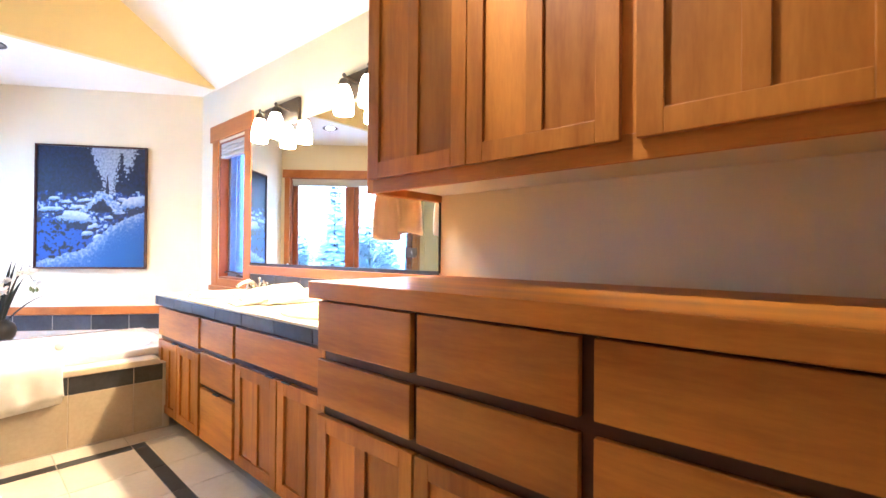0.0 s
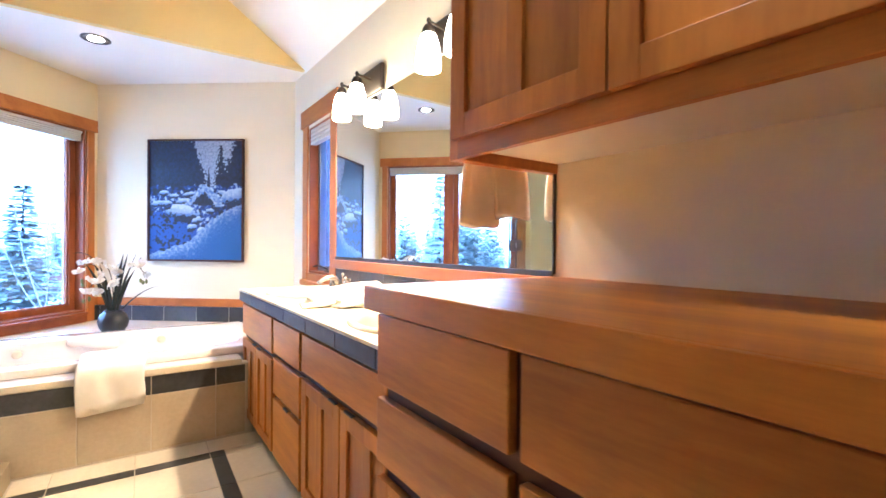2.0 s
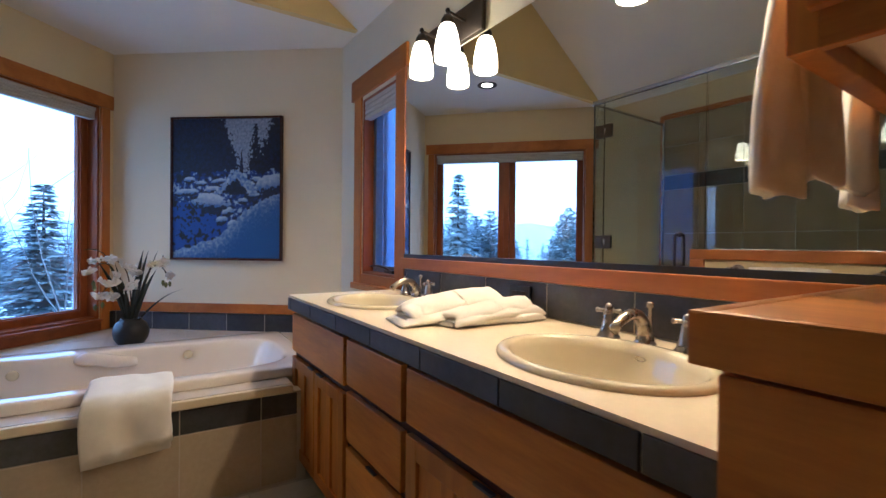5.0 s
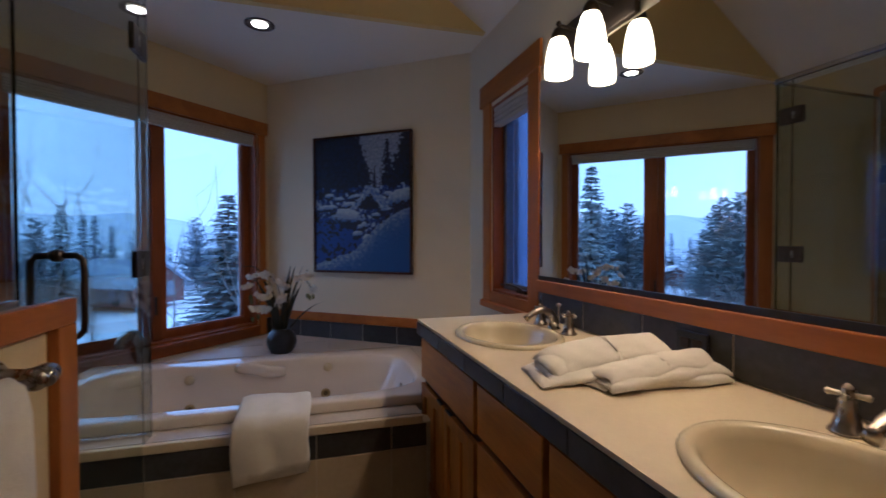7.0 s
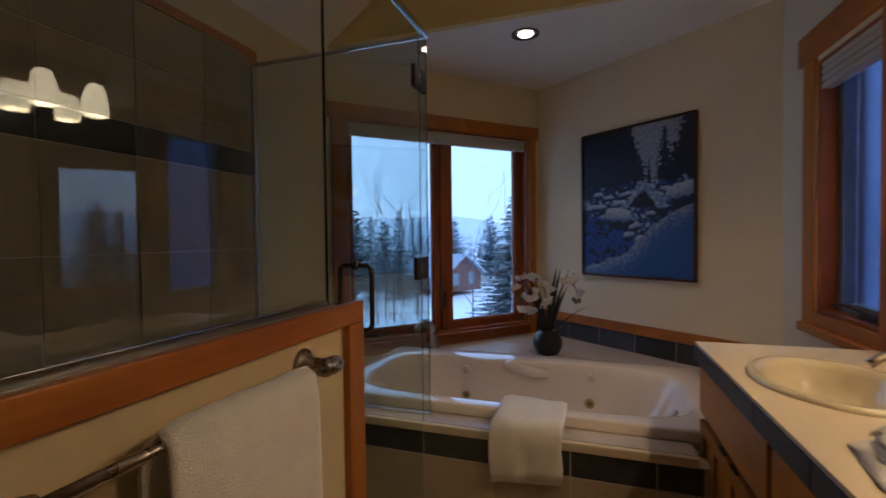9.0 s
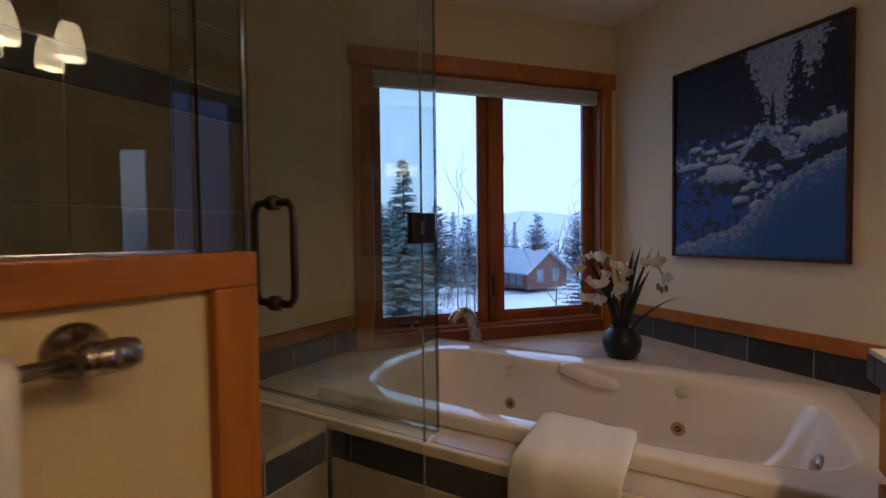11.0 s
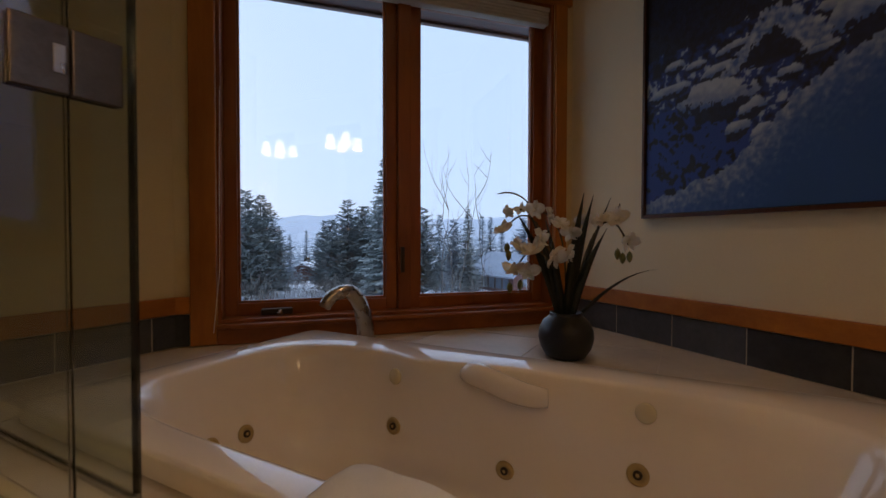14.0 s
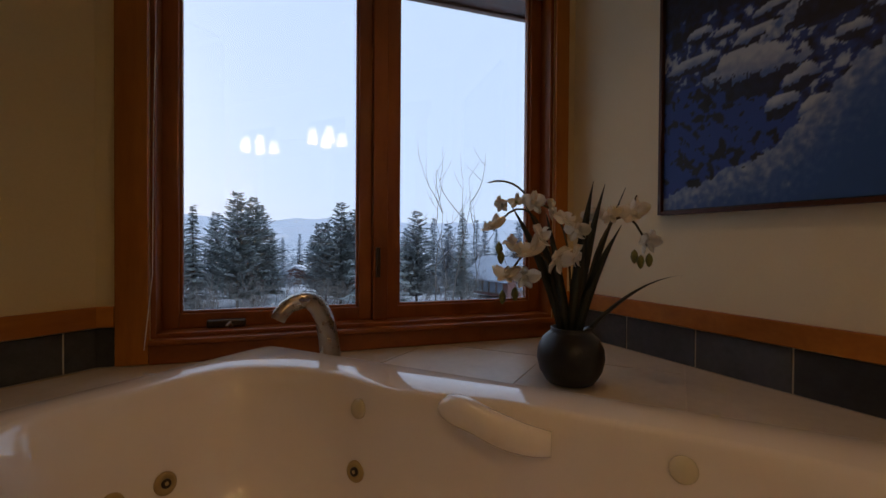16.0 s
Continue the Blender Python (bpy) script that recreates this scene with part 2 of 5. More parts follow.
def tube(points, radii, n=12, cap=True):
    """A tube along points."""
    pts = [Vector(p) for p in points]
    if isinstance(radii, (int, float)):
        radii = [radii] * len(pts)
    rings, side = [], None
    for i, p in enumerate(pts):
        d = (pts[min(i + 1, len(pts) - 1)] - pts[max(i - 1, 0)]).normalized()
        if side is None:
            side = d.orthogonal().normalized()
        side = (side - d * side.dot(d)).normalized()
        up = d.cross(side)
        rings.append([p + radii[i] * (math.cos(2 * math.pi * k / n) * side + math.sin(2 * math.pi * k / n) * up) for k in range(n)])
    return loft(rings, True, cap, cap)


def bezier(a, b, c, d, n=12):
    a, b, c, d = Vector(a), Vector(b), Vector(c), Vector(d)
    return [a * (1 - t) ** 3 + b * 3 * t * (1 - t) ** 2 + c * 3 * t * t * (1 - t) + d * t ** 3 for t in [i / (n - 1) for i in range(n)]]


def merged(*bms):
    """Several bmeshes as one."""
    out = bmesh.new()
    for b in bms:
        me = bpy.data.meshes.new("tmp")
        b.to_mesh(me)
        b.free()
        out.from_mesh(me)
        bpy.data.meshes.remove(me)
    return out


def slab_with_holes(outline, holes, z0, z1):
    """A flat slab of an outline with holes cut through it."""
    bm = bmesh.new()
    edges = []
    for loop in (outline, *holes):
        vs = [bm.verts.new((x, y, z1)) for x, y in loop]
        edges += [bm.edges.new((a, b)) for a, b in zip(vs, vs[1:] + vs[:1])]
    res = bmesh.ops.triangle_fill(bm, use_beauty=True, use_dissolve=False, edges=edges)
    faces = [g for g in res["geom"] if isinstance(g, bmesh.types.BMFace)]
    ext = bmesh.ops.extrude_face_region(bm, geom=faces)
    bmesh.ops.translate(bm, vec=(0, 0, z0 - z1), verts=[g for g in ext["geom"] if isinstance(g, bmesh.types.BMVert)])
    return bm


tile_meshes = {}


def tile_piece(name, parent, m, w, h, mat, thick=0.0025):
    """One tile as an object of its own; alike tiles share a mesh. Local x: width, local z: height, local -y: face."""
    key = (round(w, 3), round(h, 3), mat.name, thick)
    if key not in tile_meshes:
        bm = box(0, w, -thick, 0, 0, h)
        front = [e for e in bm.edges if all(v.co.y < -thick / 2 for v in e.verts)]
        bmesh.ops.bevel(bm, geom=front, offset=0.001, segments=1, affect="EDGES")
        tile_meshes[key] = finish(bm, name, mat)
    ob = new(name, tile_meshes[key])
    ob.parent = parent
    ob.matrix_basis = m
    return ob


def tile_run(parent, m, length, z0, z1, w, mat, start=0.0, gap=0.005, thick=0.0025):
    """A row of tiles along local x of m; start: where the first joint lies."""
    x = start - w if start > 0 else start
    while x < length - 0.01:
        a, b = max(x, 0), min(x + w, length)
        if b - a > 0.02:
            tile_piece("tile", parent, m @ Matrix.Translation((a + gap / 2, 0, z0 + gap / 2)), b - a - gap, z1 - z0 - gap, mat, thick)
        x += w


def facing(x, y, z, degrees):
    """A frame at a wall: local x along it, local -y out of it."""
    return pose(x, y, z, 0, 0, degrees)

# ---- the room ----
WIN = pose(0, 0, 0, 0, 0, 137.0)      # window wall: x along it, y outwards
ART = pose(0, 0, 0, 0, 0, 52.6)       # wall with the painting
BACK = pose(0, 0, 0, 0, 0, 180.0)     # wall behind the shower
VAN_Y, BACK_Y, WIN_N, ART_N = 1.73, -0.97, 3.259, 4.195
CEIL, EDGE_X = 2.49, -3.70
DECK = 0.445
SLOPE = 0.69


def vault(y):
    """Height of the gabled ceiling."""
    return 2.44 + SLOPE * min(VAN_Y - y, y - BACK_Y)


# floor slab and its tiles' bed
structure("floor", box(-4.2, 1.4, -1.1, 1.88, -0.2, -0.004), grout, "cream tiled bathroom floor with a dark slate border strip", "floor")
floor_ob = bpy.data.objects["floor"]

bm = bmesh.new()   # vanity wall with the narrow window's opening
for x0, x1, z0, z1 in ((-4.3, -3.64, -0.2, 2.49), (-3.64, -3.16, -0.2, 0.90), (-3.64, -3.16, 2.02, 2.49), (-3.16, 1.4, -0.2, 2.49)):
    box_into(bm, x0, x1, VAN_Y, VAN_Y + 0.16, z0, z1)
structure("wall_vanity", bm, paint_wall, "cream painted wall behind the vanity and mirror", "wall")

bm = bmesh.new()   # window wall
for s0, s1, z0, z1 in ((1.95, 2.225, -0.2, 2.6), (2.225, 3.785, -0.2, 0.52), (2.225, 3.785, 2.075, 2.6), (3.785, 4.1, -0.2, 2.6)):
    box_into(bm, s0, s1, WIN_N, WIN_N + 0.18, z0, z1, m=WIN)
# on this wall the tan paints in the warm lamplight
structure("wall_window", bm, paint_tan, "wall round the wide bathroom window, warm lamplight tinted into its tan", "wall")
structure("wall_art", box(-3.05, -0.9, ART_N, ART_N + 0.16, -0.2, 2.6, m=ART), paint_wall, "cream painted angled wall that carries the painting", "wall")
structure("wall_back", box(-3.74, 1.4, BACK_Y - 0.16, BACK_Y, -0.2, 2.52), paint_tan, "warm tan painted wall behind the shower", "wall")
wall_back = bpy.data.objects["wall_back"]
structure("wall_east", box(1.25, 1.41, -1.1, 1.9, -0.2, 3.5), paint_wall, "plain cream wall closing the room", "wall")
structure("wall_shower_side", box(-1.30, -1.17, BACK_Y, 0.08, -0.004, 2.52), paint_wall, "cream painted wall at the end of the shower", "wall")

bm = bmesh.new()   # flat ceiling over the bath
bm.faces.new([bm.verts.new((x, y, CEIL)) for x, y in ((EDGE_X - 0.012, 1.9), (EDGE_X - 0.012, -1.1), (-3.73, -1.12), (-5.5, 0.25), (-4.0, 1.95))])
ext = bmesh.ops.extrude_face_region(bm, geom=bm.faces[:])
bmesh.ops.translate(bm, vec=(0, 0, 0.1), verts=[g for g in ext["geom"] if isinstance(g, bmesh.types.BMVert)])
structure("ceiling_bath", bm, paint_ceiling, "flat cream ceiling over the corner bath", "ceiling")
bm = bmesh.new()   # gabled ceiling
RIDGE_Y = (VAN_Y + BACK_Y) / 2
vs = [[bm.verts.new((x, y, vault(y) + d)) for d in (0, 0.1) for y in (1.9, RIDGE_Y, -1.14)] for x in (EDGE_X - 0.05, 1.4)]
for i, j in ((0, 1), (1, 2), (5, 4), (4, 3), (2, 5), (3, 0)):
    bm.faces.new((vs[0][i], vs[0][j], vs[1][j], vs[1][i]))
for v in vs:
    bm.faces.new((v[0], v[1], v[4], v[3]))
    bm.faces.new((v[1], v[2], v[5], v[4]))
structure("ceiling_vault", bm, paint_ceiling, "gabled cream ceiling rising from the vanity wall", "ceiling")
bm = bmesh.new()   # yellow bulkhead between the two
prof = ((VAN_Y, CEIL - 0.002), (BACK_Y, CEIL - 0.002), (BACK_Y, CEIL + 0.03), (RIDGE_Y, vault(RIDGE_Y) + 0.05), (VAN_Y, CEIL + 0.03))
vs = [[bm.verts.new((x, y, z)) for y, z in prof] for x in (EDGE_X, EDGE_X - 0.048)]
bm.faces.new(vs[0])
bm.faces.new(vs[1][::-1])
for i in range(5):
    j = (i + 1) % 5
    bm.faces.new((vs[0][i], vs[0][j], vs[1][j], vs[1][i]))
structure("wall_bulkhead", bm, paint_yellow, "yellow painted bulkhead above the bath ceiling's edge", "wall")


# ---- wide window over the bath ----
def bars(bm, s0, s1, z0, z1, n0, n1, w, bevel=0.003, m=WIN, bottom=None, top=None):
    """A rectangular frame of four bars."""
    b, t = bottom or w, top or w
    for r in ((s0, s0 + w, z0, z1), (s1 - w, s1, z0, z1), (s0 + w, s1 - w, z0, z0 + b), (s0 + w, s1 - w, z1 - t, z1)):
        box_into(bm, r[0], r[1], n0, n1, r[2], r[3], bevel, m)
    return bm


def wide_window():
    win = thing("window_1", "wide wooden two-pane window over the corner bath", "window")
    win["kind"] = "structure"
    f = WIN_N - 0.022
    part("side_casing", box(2.13, 2.225, f, WIN_N, 0.45, 2.064, 0.004, WIN), fir_z, win)
    part("side_casing", box(3.785, 3.85, f, WIN_N, 0.45, 2.064, 0.004, WIN), fir_z, win)
    part("head_casing", box(2.105, 3.875, f - 0.006, WIN_N, 2.064, 2.166, 0.004, WIN), fir_x, win)
    part("apron", box(2.225, 3.785, f + 0.002, WIN_N, 0.447, 0.512, 0.004, WIN), sash_wood_x, win, "wide reddish wooden board below the window")
    part("sill", box(2.225, 3.785, f - 0.012, WIN_N + 0.10, 0.512, 0.530, 0.005, WIN), sash_wood_x, win)
    bm = bars(bmesh.new(), 2.225, 3.785, 0.530, 2.07, WIN_N + 0.002, WIN_N + 0.20, 0.016)
    part("jamb", bm, sash_wood, win)
    part("mullion", box(2.985, 3.045, WIN_N + 0.05, WIN_N + 0.19, 0.546, 2.054, 0.005, WIN), sash_wood, win)
    for a, b in ((2.241, 2.985), (3.045, 3.769)):
        sash = part("sash", bars(bmesh.new(), a, b, 0.546, 2.054, WIN_N + 0.085, WIN_N + 0.145, 0.052), sash_wood, win)
        part("glazing_bead", bars(bmesh.new(), a + 0.050, b - 0.050, 0.596, 2.004, WIN_N + 0.098, WIN_N + 0.12, 0.012), sash_wood, sash)
        pane = part("pane", box(a + 0.05, b - 0.05, WIN_N + 0.150, WIN_N + 0.156, 0.588, 2.01, m=WIN), window_glass, sash)
        pane.visible_shadow = False
    # rolled-up cellular blind and its rail
    bm = bmesh.new()
    for k in range(4):
        box_into(bm, 2.25, 3.76, WIN_N + 0.012, WIN_N + 0.062, 1.968 + 0.016 * k, 1.982 + 0.016 * k, 0.005, WIN)
    part("blind", bm, blind_cloth, win, "raised grey-beige pleated blind")
    part("blind_rail", box(2.245, 3.765, WIN_N + 0.008, WIN_N + 0.066, 2.032, 2.054, 0.004, WIN), blind_cloth, win)
    crank = part("crank", box(2.385, 2.515, WIN_N + 0.052, WIN_N + 0.084, 0.548, 0.576, 0.007, WIN), bronze, win, "dark bronze window crank")
    part("crank_arm", tube([WIN @ Vector(p) for p in ((2.47, WIN_N + 0.045, 0.552), (2.465, WIN_N + 0.03, 0.569), (2.455, WIN_N + 0.02, 0.557))], 0.006, 8), nickel, crank)
    part("latch", box(2.995, 3.012, WIN_N + 0.035, WIN_N + 0.055, 0.72, 0.84, 0.003, WIN), bronze, win)
    part("cord", tube([WIN @ Vector(p) for p in ((2.243, WIN_N + 0.03, 2.03), (2.238, WIN_N - 0.01, 1.2), (2.238, WIN_N - 0.024, 0.75), (2.215, WIN_N - 0.03, 0.5))], 0.0014, 6), terry, win)


wide_window()
# roof overhang outside the window
eave = structure("eave", box(1.2, 4.9, WIN_N + 0.21, 3.84, 2.175, 2.20, m=WIN), dark_wood_gap_shade, "dark wooden soffit under the roof's overhang", "eave")
part("fascia", box(1.2, 4.9, 3.84, 3.875, 2.16, 2.36, 0.004, WIN), dark_wood_gap_shade, eave, "dark fascia board")


# ---- narrow window beside the mirror ----
def narrow_window():
    win = thing("window_2", "narrow wooden window beside the vanity mirror", "window")
    win["kind"] = "structure"
    y = VAN_Y
    part("side_casing", box(-3.755, -3.64, y - 0.012, y, 0.83, 2.04, 0.004), fir_z, win)
    part("side_casing", box(-3.16, -3.047, y - 0.014, y, 0.845, 2.04, 0.004), fir_z, win)
    part("head_casing", box(-3.795, -3.03, y - 0.018, y, 2.04, 2.172, 0.004), fir_x, win)
    part("sill", box(-3.76, -3.162, y - 0.032, y + 0.06, 0.80, 0.84, 0.006), fir_x, win)
    part("apron", box(-3.64, -3.162, y - 0.010, y + 0.02, 0.84, 0.90, 0.004), fir_x, win)
    part("jamb", bars(bmesh.new(), -3.64, -3.16, 0.90, 2.02, y + 0.002, y + 0.18, 0.016, m=Matrix.Identity(4)), sash_wood, win)
    sash = part("sash", bars(bmesh.new(), -3.624, -3.176, 0.916, 2.004, y + 0.07, y + 0.12, 0.040, m=Matrix.Identity(4)), pane_dark, win, "dark blue-grey sash")
    pane = part("pane", box(-3.588, -3.212, y + 0.122, y + 0.128, 0.95, 1.97), obscure_glass, sash, "blue-grey obscure glass")
    pane.visible_shadow = False
    bm = bmesh.new()
    for k in range(4):
        box_into(bm, -3.622, -3.178, y + 0.004, y + 0.052, 1.89 + 0.03 * k, 1.916 + 0.03 * k, 0.006)
    part("blind", bm, blind_cloth, win, "raised pleated blind")
    for z in (1.45, 1.36):
        part("cord_knob", turned([(0.002, 0.035), (0.006, 0.025), (0.012, 0.008), (0.013, 0.0), (0.004, -0.004)], 12, Matrix.Translation((-3.21, y + 0.03, z))), fir_z, win, "turned wooden blind cord knob", True)
    part("cord", tube([(-3.21, y + 0.03, 1.91), (-3.21, y + 0.03, 1.39)], 0.0015, 6), terry, win)
    crank = part("crank", box(-3.40, -3.29, y + 0.04, y + 0.075, 0.916, 0.935, 0.005), bronze, win, "dark bronze window crank")
    part("crank_arm", tube(bezier((-3.34, y + 0.05, 0.93), (-3.36, y + 0.01, 0.97), (-3.42, y - 0.01, 0.965), (-3.48, y - 0.01, 0.955), 8), 0.006, 8), bronze, crank)


narrow_window()

# ---- tile bands and wood caps over the deck ----
def band(name, m, n, s0, s1, joint, w):
    b = structure(name, box(s0, s1, n - 0.004, n, DECK, 0.578, m=m), grout, "band of dark slate tiles under a wooden cap rail", "tile band")
    tile_run(b, m @ Matrix.Translation((s0, n - 0.004, 0)), s1 - s0, DECK + 0.001, 0.577, w, slate, (joint - s0) % w)
    structure(name.replace("tile_band", "trim"), box(s0, s1, n - 0.020, n, 0.578, 0.646, 0.004, m), fir_x, "honey-coloured wooden cap rail above the tiles", "trim")


band("tile_band_art", ART, ART_N, -2.86, -1.05, -2.2545, 0.2905)
band("tile_band_back", BACK, -BACK_Y, 3.126, 3.75, 3.65, 0.2905)
band("tile_band_window", WIN, WIN_N, 2.072, 2.128, 2.0, 0.297)
band("tile_band_corner", WIN, WIN_N, 3.852, 3.917, 3.8, 0.297)

# ---- bath deck, its front and the bath ----
TUB_X, TUB_Y, INX = -3.63, 0.33, -3.60


RIM_Y = -0.27      # where the far rim bows inwards, from the bath's middle


def tub_ring(ax, ay, p, z, cx=TUB_X, cy=TUB_Y, wave=0.0, n=96):
    out = []
    for i in range(n):
        a = 2 * math.pi * i / n
        c, s = math.cos(a), math.sin(a)
        x = ax * math.copysign(abs(c) ** (2 / p), c)
        y = ay * math.copysign(abs(s) ** (2 / p), s)
        if x < 0:
            x += wave * math.exp(-((y - RIM_Y) / 0.12) ** 2) * -x / ax
        out.append((cx + x, cy + y, z))
    return out


hole = [(x, y) for x, y, _ in tub_ring(0.45, 0.90, 9, 0)]
deck_line = [(-3.005, 1.09), (-3.005, -0.965), (-3.735, -0.965), (-5.085, 0.292), (-3.99, 1.727), (-3.15, 1.727), (-3.15, 1.09)]
structure("bath_deck", slab_with_holes(deck_line, [hole], DECK - 0.035, DECK - 0.0025), deck_stone, "tiled deck round the corner bath", "bath deck")
deck_ob = bpy.data.objects["bath_deck"]
part("deck_nosing", box(-3.020, -2.993, -0.96, 1.088, DECK - 0.036, DECK + 0.0, 0.006), counter_stone, deck_ob, "rounded cream tile edge")
# flat deck tiles beside the bath
for pts in ([(-4.12, -0.60), (-4.12, -0.205), (-4.54, -0.205)], [(-4.12, -0.2), (-4.12, 0.27), (-4.60, 0.27), (-4.60, -0.15), (-4.548, -0.2)], [(-4.605, 0.27), (-4.605, -0.143), (-5.045, 0.27)],
            [(-4.12, 0.275), (-4.12, 0.72), (-4.60, 0.72), (-4.60, 0.275)], [(-4.605, 0.275), (-5.055, 0.275), (-5.07, 0.30), (-4.755, 0.72), (-4.605, 0.72)], [(-4.12, 0.725), (-4.12, 1.235), (-4.36, 1.235), (-4.745, 0.725)],
            [(-3.17, 1.30), (-3.17, 1.718), (-3.55, 1.718), (-3.55, 1.30)], [(-3.558, 1.30), (-3.558, 1.718), (-3.995, 1.718), (-4.30, 1.30)],
            [(-3.022, -0.62), (-3.022, -0.955), (-3.34, -0.955), (-3.34, -0.62)], [(-3.348, -0.62), (-3.348, -0.955), (-3.74, -0.955), (-4.10, -0.62)],
            [(-3.022, -0.612), (-3.022, 0.03), (-3.11, 0.03), (-3.11, -0.612)], [(-3.022, 0.036), (-3.022, 0.65), (-3.11, 0.65), (-3.11, 0.036)], [(-3.022, 0.656), (-3.022, 1.085), (-3.11, 1.085), (-3.11, 0.656)]):
    bm = bmesh.new()
    f = bm.faces.new([bm.verts.new((x, y, DECK)) for x, y in pts])
    ext = bmesh.ops.extrude_face_region(bm, geom=[f])
    bmesh.ops.translate(bm, vec=(0, 0, -0.006), verts=[g for g in ext["geom"] if isinstance(g, bmesh.types.BMVert)])
    part("tile", bm, deck_stone, deck_ob)

structure("bath_front", box(-3.10, -3.008, -0.39, 1.15, -0.004, DECK - 0.036), grout, "tiled front of the bath with dark slate and cream rows", "bath front")
front = bpy.data.objects["bath_front"]
FR = facing(-3.008, 0, 0, 90)    # local x runs along +y, local -y faces the room
tile_run(front, FR @ Matrix.Translation((-0.39, 0, 0)), 1.50, 0.303, DECK - 0.038, 0.312, slate, (0.640 + 0.39) % 0.312)
tile_run(front, FR @ Matrix.Translation((-0.39, 0, 0)), 1.50, 0.004, 0.303, 0.312, cream_tile, (0.640 + 0.39) % 0.312)


def bath_tub():
    tub = thing("bathtub", "glossy off-white jetted bathtub set in a tiled corner deck", "bathtub")
    rings = [tub_ring(0.488, 0.935, 40, DECK), tub_ring(0.488, 0.935, 40, 0.480), tub_ring(0.482, 0.929, 40, 0.488), tub_ring(0.474, 0.921, 36, 0.4905),
             tub_ring(0.383, 0.842, 4.8, 0.4905, INX, wave=0.055), tub_ring(0.371, 0.830, 4.6, 0.487, INX, wave=0.055), tub_ring(0.364, 0.820, 4.4, 0.478, INX, wave=0.055),
             tub_ring(0.355, 0.805, 4.1, 0.44, INX, wave=0.05), tub_ring(0.340, 0.775, 3.8, 0.34, INX, cy=0.315, wave=0.035), tub_ring(0.320, 0.72, 3.4, 0.22, INX, cy=0.29, wave=0.01),
             tub_ring(0.295, 0.64, 2.9, 0.12, cy=0.26), tub_ring(0.24, 0.55, 2.8, 0.078, cy=0.25), tub_ring(0.15, 0.40, 2.6, 0.066, cy=0.25), tub_ring(0.02, 0.06, 2.2, 0.064, cy=0.25)]
    skin = loft(rings, True, False, True)
    skin.normal_update()
    tree = BVHTree.FromBMesh(skin)
    part("shell", skin, acrylic, tub, smooth=True)

    def seat_at(y, z, way):
        """Where a level ray from inside the bath meets its wall, and the turn that faces back."""
        hit, nrm, _, _ = tree.ray_cast(Vector((TUB_X, y, z)), Vector(way)) if way[0] else tree.ray_cast(Vector((y, TUB_Y, z)), Vector(way))
        if nrm.dot(Vector(way)) > 0:
            nrm = -nrm
        return Matrix.Translation(hit) @ nrm.to_track_quat("Z", "Y").to_matrix().to_4x4()
    # moulded grip on the far side
    g = bezier((-3.945, 0.19, 0.448), (-3.915, 0.25, 0.500), (-3.910, 0.34, 0.420), (-3.935, 0.462, 0.428), 14)
    part("grip", tube(g, [0.012, 0.024, 0.032, 0.036, 0.037, 0.036, 0.035, 0.035, 0.036, 0.036, 0.035, 0.033, 0.031, 0.026], 14), acrylic, tub, "moulded arm grip", True)
    jet_prof = [(0.028, 0.0), (0.028, 0.004), (0.025, 0.008), (0.018, 0.009), (0.014, 0.006), (0.010, 0.005), (0.008, 0.009), (0.003, 0.010)]
    for y, z, way in ((-0.045, 0.258, (-1, 0, 0)), (0.698, 0.277, (-1, 0, 0)), (0.34, 0.20, (-1, 0, 0)), (-3.645, 0.25, (0, -1, 0)), (-3.525, 0.255, (0, -1, 0)), (0.05, 0.25, (1, 0, 0)), (0.75, 0.25, (1, 0, 0))):
        m = seat_at(y, z, way)
        jet = part("jet", turned(jet_prof, 24, m), jet_tan, tub, "round tan whirlpool jet", True)
        part("nozzle", turned([(0.012, 0.006), (0.011, 0.0105), (0.008, 0.012), (0.003, 0.008)], 16, m), bronze, jet, smooth=True)
    for y, z in ((-0.047, 0.418), (0.713, 0.428)):
        part("air_cap", turned([(0.026, 0.0), (0.026, 0.006), (0.022, 0.011), (0.004, 0.012)], 22, seat_at(y, z, (-1, 0, 0))), biscuit, tub, "round beige air control cap", True)
    part("overflow", turned([(0.036, 0), (0.036, 0.008), (0.03, 0.012), (0.003, 0.013)], 24, Matrix.Translation((-3.615, 1.10, 0.36)) @ pose(0, 0, 0, 68, 0, 0)), nickel, tub, smooth=True)


bath_tub()


def spout_only():
    sp = thing("bath_spout", "curved brushed nickel bath filler standing on the deck", "faucet", at=(-4.155, -0.35, DECK))
    pts = bezier((0, 0, 0), (0.012, 0.0, 0.18), (0.050, 0.0, 0.262), (0.150, 0, 0.205), 16)
    pts += [Vector((0.168, 0, 0.186)), Vector((0.180, 0, 0.165))]
    pts = [Matrix.Rotation(radians(-25), 3, "Z") @ p for p in pts]
    rad = [0.036, 0.035, 0.034, 0.0335, 0.033, 0.0325, 0.032, 0.0315, 0.031, 0.030, 0.029, 0.028, 0.027, 0.0265, 0.026, 0.0255, 0.0245, 0.023]
    part("spout", tube(pts, rad, 18), nickel, sp, smooth=True)
    part("collar", turned([(0.042, 0), (0.042, 0.004), (0.039, 0.008), (0.034, 0.010)], 24), nickel, sp, smooth=True)


spout_only()


